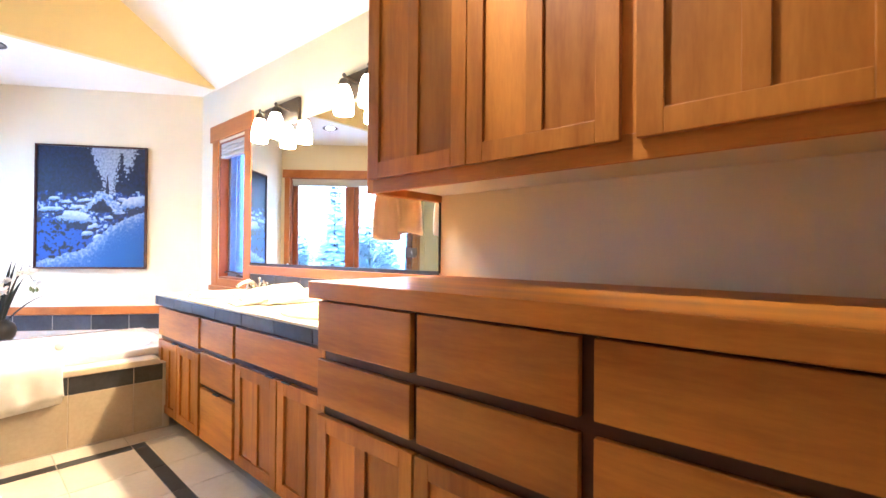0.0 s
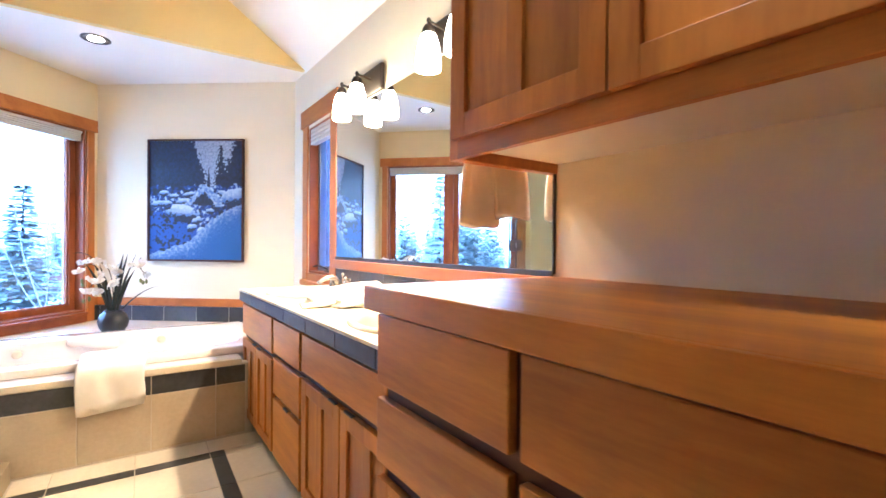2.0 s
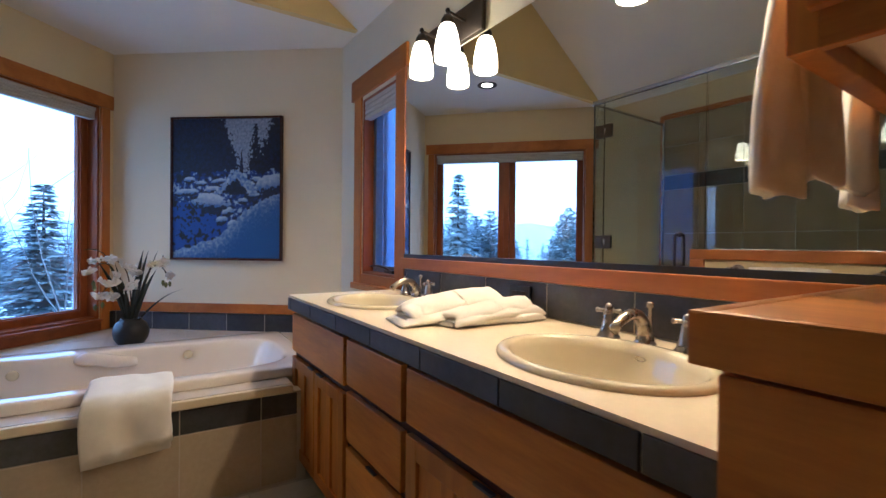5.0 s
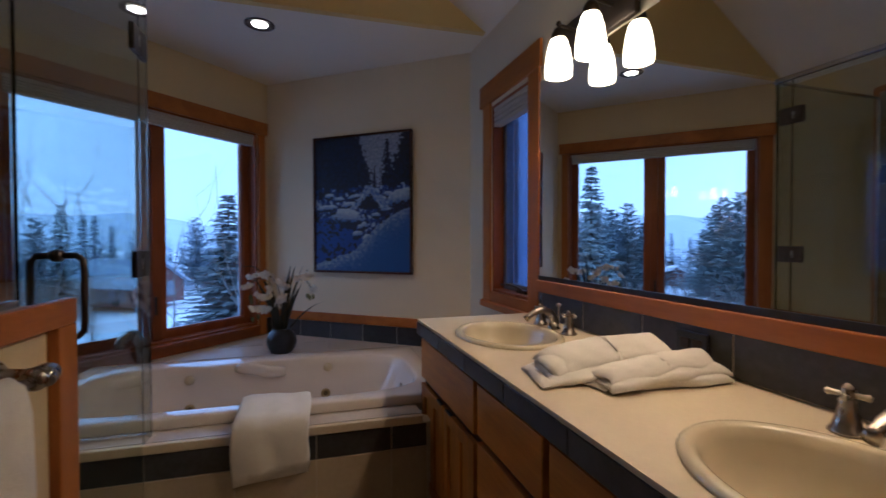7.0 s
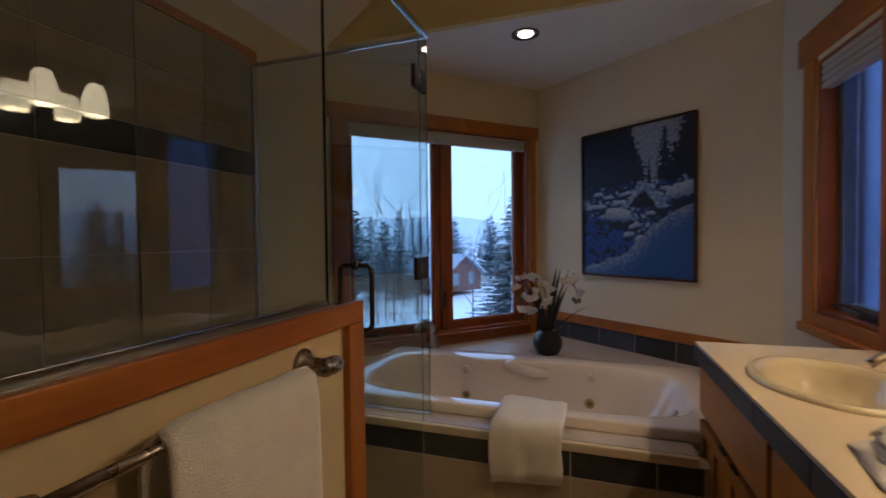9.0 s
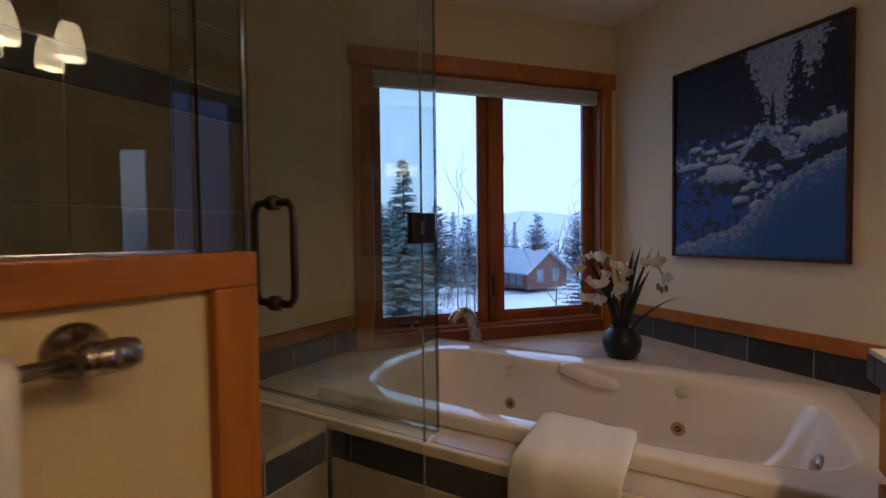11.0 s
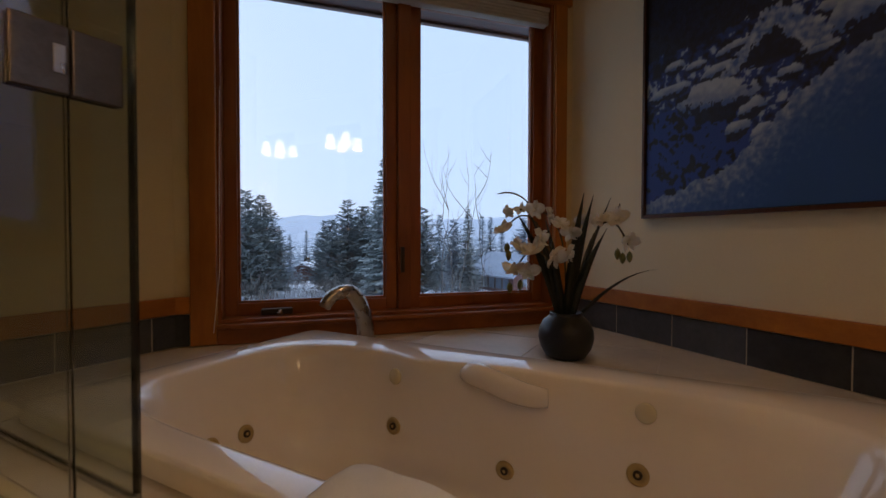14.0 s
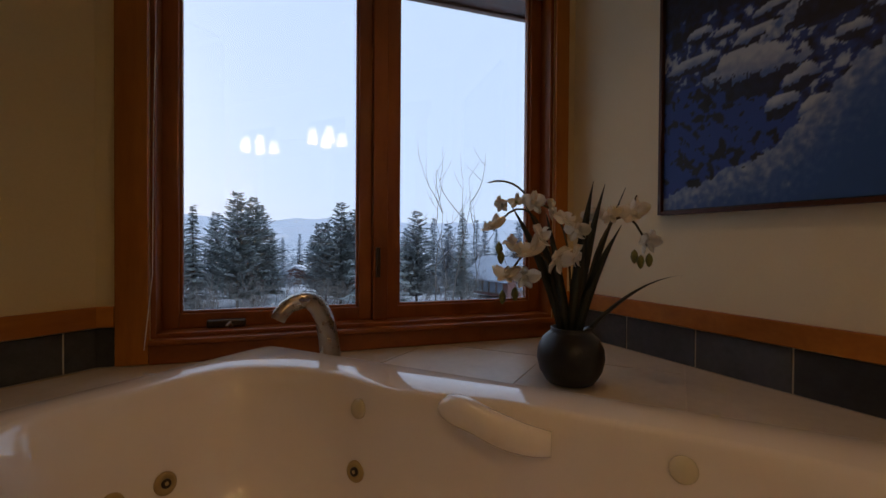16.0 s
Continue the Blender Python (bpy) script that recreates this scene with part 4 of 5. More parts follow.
def towel_bar():
    t = thing("towel_bar", "brushed nickel towel bar on the half wall", "towel bar")
    y = 0.158
    part("bar", tube([(-2.095, y, 0.962), (-1.44, y, 0.962)], 0.0095, 14), nickel, t, smooth=True)
    for x in (-2.075, -1.465):
        p = part("post", turned([(0.036, 0), (0.036, 0.006), (0.030, 0.012), (0.019, 0.022), (0.016, 0.05), (0.017, 0.06), (0.017, 0.09), (0.012, 0.096), (0.002, 0.098)], 24, Matrix.Translation((x, 0.0845, 0.962)) @ pose(0, 0, 0, -90, 0, 0)), nickel, t, smooth=True)
        part("finial", turned([(0.016, -0.03), (0.021, -0.018), (0.021, 0.022), (0.017, 0.036), (0.003, 0.042)], 20, Matrix.Translation((x, y, 0.962)) @ pose(0, 0, 0, 0, -90, 0)), nickel, p, smooth=True)


towel_bar()


# ---- towels ----
def cloth_strip(path, width, thick, m, seed, lumps=0.006, n=22, side=None):
    """A folded cloth: a path in local (y, z) drawn out along local x, with thickness and soft lumps."""
    rnd = random.Random(seed)
    ph = [rnd.uniform(0, 6.28) for _ in range(6)]
    pts = [Vector((0, a, b)) for a, b in path]
    rings = []
    for i in range(n):
        u = i / (n - 1)
        x = (u - 0.5) * width
        ring_o, ring_i = [], []
        for k, p in enumerate(pts):
            d = (pts[min(k + 1, len(pts) - 1)] - pts[max(k - 1, 0)]).normalized()
            nn = Vector((0, -d.z, d.y))
            q = k / (len(pts) - 1)
            w = lumps * (math.sin(7 * u + ph[0] + 3 * q) * 0.6 + math.sin(17 * u + ph[1] - 5 * q) * 0.3 + math.sin(11 * q + ph[2] + 4 * u) * 0.5)
            edge = min(1.0, min(u, 1 - u) * 9) ** 0.5
            h = thick * (0.45 + 0.55 * edge)
            sway = side * q * q * math.sin(ph[3] + 4 * u) if side else 0
            dx = 0.006 * math.sin(9 * q + ph[4])
            ring_o.append(p + nn * (h / 2 + w) + Vector((x + dx, sway, 0)))
            ring_i.append(p - nn * (h / 2 - w * 0.6) + Vector((x + dx, sway, 0)))
        rings.append(ring_o + ring_i[::-1])
    bm = loft(rings, True, True, True)
    bm.transform(m)
    return bm


def tub_towel():
    t = thing("bath_towel", "folded off-white terry towel draped over the bath rim", "towel")
    m = pose(0, 0, 0, 0, 0, 90)     # local x along +y, local y along -x
    path = [(3.30, 0.40), (3.285, 0.45), (3.27, 0.485), (3.245, 0.508), (3.20, 0.515), (3.15, 0.514), (3.08, 0.511), (3.0, 0.508), (2.965, 0.498), (2.948, 0.470), (2.945, 0.43), (2.945, 0.38), (2.946, 0.33), (2.948, 0.292)]
    low = [(3.02, 0.503), (2.978, 0.494), (2.968, 0.46), (2.966, 0.40), (2.966, 0.34), (2.966, 0.276)]
    inmost = [(3.03, 0.500), (2.992, 0.490), (2.985, 0.46), (2.983, 0.40), (2.983, 0.34), (2.983, 0.262)]
    for nm, run, wide, thick, sd, lump, n in (("outer_fold", path, 0.285, 0.022, 3, 0.008, 40), ("inner_fold", low, 0.275, 0.010, 4, 0.002, 24), ("inner_fold", inmost, 0.268, 0.010, 9, 0.002, 24)):
        bm = cloth_strip(run, wide, thick, Matrix.Translation((0, 0.472, 0)) @ m, sd, lump, n)
        for v in bm.verts:      # the hanging end falls askew and creases
            f = max(0.0, min(1.0, (0.46 - v.co.z) / 0.17)) if v.co.x > -3.1 else 0.0
            v.co.z += f * (0.026 if nm == "outer_fold" else 0.012) * (v.co.y - 0.472) / 0.14
            if nm == "outer_fold":
                v.co.x += f * (0.006 * math.sin(38 * v.co.y + 14 * v.co.z) + 0.004 * math.sin(90 * v.co.y - 40 * v.co.z))
        part(nm, bm, terry, t, smooth=True)


tub_towel()


def bar_towel():
    t = thing("hand_towel", "off-white terry towel hanging over the towel bar", "towel")
    y = 0.158
    front_y = y + 0.026
    path = [(y - 0.028, 0.50), (y - 0.027, 0.70), (y - 0.025, 0.92), (y - 0.018, 0.963), (y, 0.983), (y + 0.018, 0.967), (front_y, 0.925), (front_y + 0.006, 0.80), (front_y + 0.010, 0.65), (front_y + 0.012, 0.50), (front_y + 0.012, 0.42)]
    part("cloth", cloth_strip([(a, b) for a, b in path], 0.345, 0.018, Matrix.Translation((-1.815, 0, 0)), 8, 0.003, 30), terry, t, smooth=True)


bar_towel()


def ring_towel():
    t = thing("hanging_towel", "off-white terry towel hanging from a ring on the cabinet side", "towel")
    bm = []
    for y0, z0, w, dx, sd in ((1.488, 1.185, 0.165, -1.262, 21), (1.600, 1.215, 0.165, -1.240, 22)):
        rings = []
        for i in range(16):
            q = i / 15
            z = 1.56 + (z0 - 1.56) * q
            ww = (0.10 + (w - 0.10) * min(1, q * 1.6) ** 0.6)
            ring = []
            for k in range(28):
                a = 2 * math.pi * k / 28
                ca, sa = math.cos(a), math.sin(a)
                fold = (0.012 * math.sin(3 * a + sd + 2 * q) + 0.006 * math.sin(8 * a + 1.5 * sd - 3 * q)) * (0.4 + 0.6 * q)
                ring.append((dx + sa * (0.020 + fold), y0 + (1.54 - y0) * (1 - q) ** 2 + ca * ww / 2, z + 0.010 * math.sin(2 * a + sd) * (q ** 3)))
            rings.append(ring)
        bm.append(loft(rings, True, True, True))
    part("cloth", bm[0], terry, t, smooth=True)
    part("cloth", bm[1], terry, t, smooth=True)
    part("ring", tube([(-1.235 - 0.03 * math.sin(math.pi * i / 20), 1.54 + 0.075 * math.cos(2 * math.pi * i / 20), 1.62 + 0.075 * math.sin(2 * math.pi * i / 20)) for i in range(21)], 0.006, 10), nickel, t, "brushed nickel towel ring", True)
    part("ring_post", turned([(0.026, 0), (0.026, 0.006), (0.014, 0.012), (0.010, 0.045), (0.003, 0.047)], 20, Matrix.Translation((-1.193, 1.54, 1.695)) @ pose(0, 0, 0, 0, -90, 0)), nickel, t, smooth=True)


ring_towel()


def folded_towel(a, b, width, layers, seed, name_label):
    """A hand towel folded into soft layers, lying from a to b on the counter: the layers lie close at the front end, swell towards the other and slip past one another."""
    t = thing("folded_towel", name_label, "towel", "towels on the vanity", (*a, 0.8405))
    d = Vector((b[0] - a[0], b[1] - a[1], 0))
    turn = Matrix.Rotation(math.atan2(d.y, d.x), 4, "Z")
    rnd = random.Random(seed)
    for k in range(layers):
        ph = [rnd.uniform(0, 6.28) for _ in range(5)]
        ln = d.length * rnd.uniform(0.93, 1.0) * (1 - 0.02 * k)
        start, slip = 0.012 * k + rnd.uniform(-0.008, 0.012), rnd.uniform(-0.010, 0.010) + 0.006 * k
        half, rings = width / 2 * rnd.uniform(0.93, 1.04), []
        for i in range(37):
            u = i / 36
            end = min(1.0, min(u, 1 - u) * 14 + 0.10) ** 0.5
            thick = (0.017 + 0.013 * u ** 0.7) * (0.35 + 0.65 * end)
            lift = k * (0.0150 + 0.0105 * u ** 0.8) + 0.004 * math.sin(5 * u + ph[0]) * min(k, 1)
            ring = []
            for q in range(40):
                an = 2 * math.pi * q / 40
                ca, sa = math.cos(an), math.sin(an)
                y = math.copysign(abs(ca) ** 0.32, ca) * half * (0.93 + 0.07 * end)
                z = (0.5 + 0.5 * math.copysign(abs(sa) ** 0.75, sa)) * thick
                sag = 0.010 * k * (y / half) ** 2 + 0.0020 * math.sin(9 * y / width + 5 * u + ph[1]) + 0.0009 * math.sin(30 * u + 21 * y / width + ph[2])
                y += slip + 0.010 * math.sin(3.4 * u + ph[3]) + 0.004 * math.sin(15 * u + ph[4])
                x = start + u * ln + 0.012 * math.sin(5 * y / width + ph[0]) * (1 if u > 0.5 else -1)
                ring.append((x, y, max(0.0012, lift + z - (sag if k else max(0.0, sag) * (sa > 0.2)))))
            rings.append(ring)
        bm = loft(rings, True, True, True)
        bm.transform(turn)
        part("fold", bm, terry, t, smooth=True)


folded_towel((-2.185, 1.222), (-2.150, 1.600), 0.180, 4, 5, "folded off-white hand towel lying on the cream countertop")
folded_towel((-2.058, 1.318), (-2.035, 1.685), 0.105, 3, 6, "flatter folded off-white hand towel beside another on the countertop")


# ---- painting ----
def fbm(x, y, z=0.0, octaves=4):
    return noise.fractal(Vector((x, y, z)), 0.9, 2.0, octaves)


def snow_blob(u, v, cx, cy, ax, ay, tilt=0.0):
    """Signed measure of a rounded snow-capped stone: above 0 inside; second value runs from 0 at its foot to 1 at its cap."""
    du, dv = u - cx, v - cy - tilt * (u - cx)
    r = (du / ax) ** 2 + (dv / ay) ** 2
    return 1 - r + 0.5 * fbm(u * 16, v * 16, cx * 9, 3), 0.5 + 0.5 * dv / ay


STONES = ((0.36, 0.39, 0.17, 0.075, -0.05), (0.92, 0.52, 0.13, 0.085, 0.10), (0.13, 0.47, 0.12, 0.03, 0.05), (0.37, 0.49, 0.08, 0.025, 0.1), (0.46, 0.27, 0.05, 0.035, 0.1), (0.52, 0.33, 0.06, 0.04, 0.2),
          (0.56, 0.245, 0.045, 0.03, 0.3), (0.16, 0.56, 0.05, 0.025, 0), (0.27, 0.535, 0.05, 0.02, 0), (0.43, 0.55, 0.08, 0.022, 0.1), (0.66, 0.41, 0.05, 0.025, 0), (0.75, 0.45, 0.05, 0.025, 0), (0.82, 0.55, 0.08, 0.03, -0.2), (0.56, 0.47, 0.06, 0.02, 0), (0.42, 0.345, 0.04, 0.03, 0))


def picture_colour(u, v):
    """A winter brook between snowy banks and dark firs; u to the right, v upwards, both 0 to 1."""
    n1, n2, n3 = fbm(u * 9, v * 11), fbm(u * 30, v * 34, 3.0, 3), fbm(u * 60, v * 60, 7.0, 2)
    navy, deep, mid, pale, white = (0.002, 0.004, 0.012), (0.005, 0.012, 0.045), (0.010, 0.048, 0.25), (0.055, 0.12, 0.31), (0.36, 0.42, 0.50)
    mix = lambda a, b, t: tuple(p + (q - p) * max(0.0, min(1.0, t)) for p, q in zip(a, b))
    bank = float(np.interp(u, (0, 0.1, 0.25, 0.45, 0.55, 0.65, 0.8, 1.0), (0.03, 0.07, 0.10, 0.155, 0.23, 0.325, 0.405, 0.47))) + 0.02 * n1 + 0.015 * n2
    if v < bank:                       # snow bank in the foreground
        t = (bank - v) / 0.30
        c = mix(white, pale, t * 1.6 + 0.5 * n2 + 0.50)
        return mix(c, (0.016, 0.075, 0.25), t * 1.5 + 0.05 + 0.6 * n3)
    crest = 0.655 - 0.72 * abs(u - 0.60) - 0.8 * (u - 0.60) ** 2 + 0.03 * n1 + 0.03 * n2       # the snow-capped boulder
    if 0.46 + 0.02 * n1 < v < crest:
        return mix(pale, white, 0.4 + n2) if v > crest - 0.075 - 0.35 * max(0.0, u - 0.60) - 0.04 * n1 else mix(navy, deep, 0.3 + n2)
    for s in STONES:
        inside, up = snow_blob(u, v, *s)
        if inside > 0:
            if up > 0.42 + 0.22 * n2:
                return mix(pale, white, (up - 0.35) * 2 + 0.4 * n2)
            return mix(navy, deep, 0.5 + n2)
    if v > 0.62 + 0.03 * n1:           # wood and sky
        left_edge = 0.635 - 0.42 * max(0.0, (v - 0.66)) ** 0.9 + 0.05 * n2 + 0.02 * n3
        spire = abs(u - 0.775) < (0.012 + 0.22 * max(0.0, 0.965 - v)) * (0.8 + 0.9 * n3 + 0.25 * math.sin(v * 90 + 6 * n2)) and v < 0.965
        right_edge = 0.80 + 0.42 * (v - 0.70) - 0.06 * n2 if v > 0.70 else 0.72
        little = abs(u - 0.645) < 0.10 * max(0.0, 0.80 - v)
        if left_edge < u < right_edge and not spire and not little:
            return mix((0.30, 0.34, 0.42), (0.12, 0.15, 0.22), 0.35 + 0.8 * n3)
        return mix(navy, deep, 0.35 + 0.8 * n2 + (1.1 if n3 > 0.34 else 0))
    t = n1 * 0.9 + n2 * 0.9
    if v < 0.40 and u < 0.52:          # water
        return mix(mid if t > -0.15 else navy, (0.012, 0.045, 0.25), 0.5 + n2) if t > -0.25 else navy
    if t > 0.42:
        return mix(pale, white, t)
    return mix(navy, mid, 0.45 + 0.9 * t)


def painting():
    p = thing("painting", "winter brook painting in a thin dark wooden frame", "painting")
    s0, s1, z0, z1, n0 = -2.39, -1.542, 0.964, 2.008, ART_N - 0.030
    fw = 0.013
    for nm, b in (("frame_side", (s0, s0 + fw, n0, ART_N - 0.001, z0, z1)), ("frame_side", (s1 - fw, s1, n0, ART_N - 0.001, z0, z1)), ("frame_rail", (s0 + fw, s1 - fw, n0, ART_N - 0.001, z0, z0 + fw)), ("frame_rail", (s0 + fw, s1 - fw, n0, ART_N - 0.001, z1 - fw, z1))):
        part(nm, box(*b, 0.0015, ART), dark_wood_gap_shade, p)
    nx, nz = 170, 206
    bm = bmesh.new()
    lay = bm.loops.layers.float_color.new("paint")
    a, b, c, d = s0 + fw + 0.004, s1 - fw - 0.004, z0 + fw + 0.004, z1 - fw - 0.004
    grid = [[bm.verts.new(ART @ Vector((a + (b - a) * i / nx, n0 + 0.010, c + (d - c) * j / nz))) for i in range(nx + 1)] for j in range(nz + 1)]
    cols = [[(*picture_colour(i / nx, j / nz), 1) for i in range(nx + 1)] for j in range(nz + 1)]
    for j in range(nz):
        for i in range(nx):
            f = bm.faces.new((grid[j][i], grid[j][i + 1], grid[j + 1][i + 1], grid[j + 1][i]))
            for lp, (jj, ii) in zip(f.loops, ((j, i), (j, i + 1), (j + 1, i + 1), (j + 1, i))):
                lp[lay] = cols[jj][ii]
    mat = material("oil_paint", (0.2, 0.3, 0.6), 0.55)
    at = mat.node_tree.nodes.new("ShaderNodeVertexColor")
    at.layer_name = "paint"
    mat.node_tree.links.new(at.outputs[0], mat.node_tree.nodes["Principled BSDF"].inputs["Base Color"])
    bp = mat.node_tree.nodes.new("ShaderNodeBump")
    nz_ = node(mat, "ShaderNodeTexNoise", Scale=160.0, Detail=4.0)
    bp.inputs["Strength"].default_value, bp.inputs["Distance"].default_value = 0.3, 0.002
    mat.node_tree.links.new(nz_.outputs["Fac"], bp.inputs["Height"])
    mat.node_tree.links.new(bp.outputs[0], mat.node_tree.nodes["Principled BSDF"].inputs["Normal"])
    part("canvas", bm, mat, p, "painted canvas of a snowy brook and firs")
    part("backing", box(s0 + fw, s1 - fw, n0 + 0.014, ART_N - 0.002, z0 + fw, z1 - fw, m=ART), black, p)


painting()


# ---- orchid in a black vase ----
def orchid():
    at = Vector((-4.335, 0.418, DECK))
    o = thing("orchid_vase", "white artificial orchids with dark strap leaves in a round black vase", "plant", at=at)
    part("vase", turned([(0.052, 0.0), (0.070, 0.008), (0.090, 0.04), (0.0985, 0.075), (0.096, 0.105), (0.082, 0.135), (0.062, 0.152), (0.056, 0.160), (0.059, 0.166), (0.053, 0.167), (0.048, 0.155), (0.03, 0.150)], 36), vase_black, o, smooth=True)
    side = Vector((-0.447, 0.895, 0))    # runs to the right when seen from the room
    fore = Vector((0.895, 0.447, 0))     # towards the room
    rnd = random.Random(11)

    def place(a, h, f=0.0):
        return side * a + fore * f + Vector((0, 0, h))

    def blade(a0, a1, h, bend, width, f=0.0):
        pts = bezier(place(a0, 0.13), place(a0 + (a1 - a0) * 0.2, 0.13 + (h - 0.13) * 0.4, f * 0.3), place(a0 + (a1 - a0) * 0.6, 0.13 + (h - 0.13) * 0.75 + bend, f * 0.7), place(a1, h, f), 11)
        rings = []
        for i, p in enumerate(pts):
            q = i / 10
            w = width * 1.35 * (0.55 + 0.75 * math.sin(math.pi * min(1, q * 0.75 + 0.18))) * (1 - q ** 3) + 0.0006
            rings.append([p - side * w, p + fore * w * 0.35, p + side * w, p - fore * 0.003])
        part("leaf", loft(rings, True, True, True), leaf_dark, o, "dark green strap leaf", True)
    for b in ((-0.02, -0.185, 0.535, 0.0, 0.009), (-0.015, -0.145, 0.53, 0.02, 0.007, 0.03), (0.0, 0.050, 0.595, 0.0, 0.0095, 0.04), (0.01, 0.090, 0.59, 0.0, 0.008, 0.02), (0.015, 0.112, 0.43, 0.0, 0.009, 0.02), (0.02, 0.165, 0.585, -0.02, 0.005, -0.02),
              (0.02, 0.135, 0.47, 0.0, 0.007, 0.03), (0.03, 0.315, 0.325, 0.045, 0.0055, 0.03), (-0.01, -0.075, 0.42, 0.0, 0.008, 0.05), (0.0, 0.02, 0.42, 0.0, 0.009, 0.06), (-0.01, -0.065, 0.51, 0.0, 0.007, -0.06)):
        blade(*b)

    def stem(pts):
        part("stem", tube(pts, [0.0032] * (len(pts) - 1) + [0.0016], 7), stem_brown, o, smooth=True)

    def flower(p, size, yaw, pitch):
        bm = bmesh.new()
        m = Matrix.Translation(p) @ pose(0, 0, 0, pitch, 0, yaw)
        for k in range(5):
            an = 2 * math.pi * k / 5 + rnd.uniform(-0.15, 0.15)
            ln, wd = size * (1.05 if k in (1, 4) else 0.9) * rnd.uniform(0.85, 1.1), size * (0.50 if k in (1, 4) else 0.27)
            rows, curl = [], rnd.uniform(-0.15, 0.6)
            for i in range(6):
                q = i / 5
                w = wd * math.sin(math.pi * min(0.97, q * 0.86 + 0.08)) ** 0.7
                rows.append([Vector((x * w, -0.010 * abs(x) * size * 20 - curl * size * q * q + 0.16 * size * math.sin(3 * x + k + 2 * q), q * ln)) for x in (-1, -0.5, 0, 0.5, 1)])
            vs = [[bm.verts.new(m @ (Matrix.Rotation(an, 3, "Y") @ v)) for v in r] for r in rows]
            for r0, r1 in zip(vs, vs[1:]):
                for i in range(4):
                    bm.faces.new((r0[i], r0[i + 1], r1[i + 1], r1[i]))
        ext = bmesh.ops.solidify(bm, geom=bm.faces[:], thickness=0.0012)
        fl = part("flower", bm, petal, o, "white orchid blossom", True)
        part("lip", turned([(0.002, 0), (size * 0.16, size * 0.12), (size * 0.20, size * 0.28), (size * 0.10, size * 0.36), (0.002, size * 0.34)], 10, m @ pose(0, 0, 0, 90, 0, 0)), bud_green if size < 0.03 else petal, fl, smooth=True)

    def bud(p, size=0.011):
        part("bud", turned([(0.001, 0.0), (size * 0.75, -size * 0.8), (size, -size * 1.9), (size * 0.6, -size * 3.1), (0.001, -size * 3.7)], 10, Matrix.Translation(p)), bud_green, o, "drooping green bud", True)

    for pts in (bezier(place(-0.02, 0.14), place(-0.05, 0.45), place(-0.13, 0.62), place(-0.235, 0.45, 0.03), 14), bezier(place(-0.01, 0.14), place(-0.03, 0.40), place(-0.14, 0.46, 0.05), place(-0.20, 0.31, 0.08), 12),
                bezier(place(0.02, 0.14), place(0.06, 0.46), place(0.15, 0.60), place(0.213, 0.41, 0.02), 14), bezier(place(0.0, 0.14), place(0.0, 0.4), place(-0.01, 0.54), place(-0.12, 0.535, -0.02), 12),
                bezier(place(-0.12, 0.535, -0.02), place(-0.14, 0.58), place(-0.19, 0.615), place(-0.25, 0.595), 8), bezier(place(0.17, 0.48), place(0.18, 0.53), place(0.185, 0.54), place(0.19, 0.56), 6)):
        stem(pts)
    toward = 90 + 26.5
    spots = ((-0.116, 0.535, 0.0, 0.040), (-0.07, 0.515, 0.02, 0.040), (-0.165, 0.535, 0.0, 0.026), (-0.207, 0.53, 0.0, 0.030), (-0.033, 0.48, 0.03, 0.040), (0.008, 0.455, 0.03, 0.040), (-0.11, 0.43, 0.05, 0.042), (-0.235, 0.46, 0.03, 0.042),
             (-0.18, 0.40, 0.06, 0.044), (-0.133, 0.385, 0.08, 0.046), (-0.07, 0.375, 0.09, 0.050), (-0.017, 0.38, 0.08, 0.038), (-0.20, 0.32, 0.08, 0.040), (-0.15, 0.32, 0.09, 0.040), (0.064, 0.50, -0.02, 0.034), (0.116, 0.495, 0.0, 0.036), (0.172, 0.50, 0.03, 0.046), (0.213, 0.425, 0.02, 0.038))
    for a, h, f, s in spots:
        flower(place(a, h, f), s, toward + rnd.uniform(-65, 65), rnd.uniform(-55, 30))
    for a, h in ((-0.22, 0.42), (-0.215, 0.395), (-0.174, 0.29), (-0.21, 0.28), (0.165, 0.40), (0.183, 0.385), (0.207, 0.39)):
        bud(place(a, h, 0.05))


orchid()


# ---- the vanity wall and all that stands on it run 1.25 degrees off the x axis ----
VAN_TURN = Matrix.Translation((-1.17, VAN_Y, 0)) @ pose(0, 0, 0, 0, 0, 1.25) @ Matrix.Translation((1.17, -VAN_Y, 0))
ON_VANITY_WALL = ("wall_vanity", "wall_nook", "window_2", "vanity_cabinet", "vanity_countertop", "sink", "faucet", "backsplash", "ledge", "vanity_mirror", "wall_outlet", "dresser_cabinet", "worktop",
                  "wall_cabinet", "vanity_light", "sconce_bulb", "hanging_towel", "folded_towel")
for ob in bpy.data.objects:
    if ob.parent is None and ob.name.split(".")[0] in ON_VANITY_WALL:
        ob.matrix_basis = VAN_TURN @ ob.matrix_basis


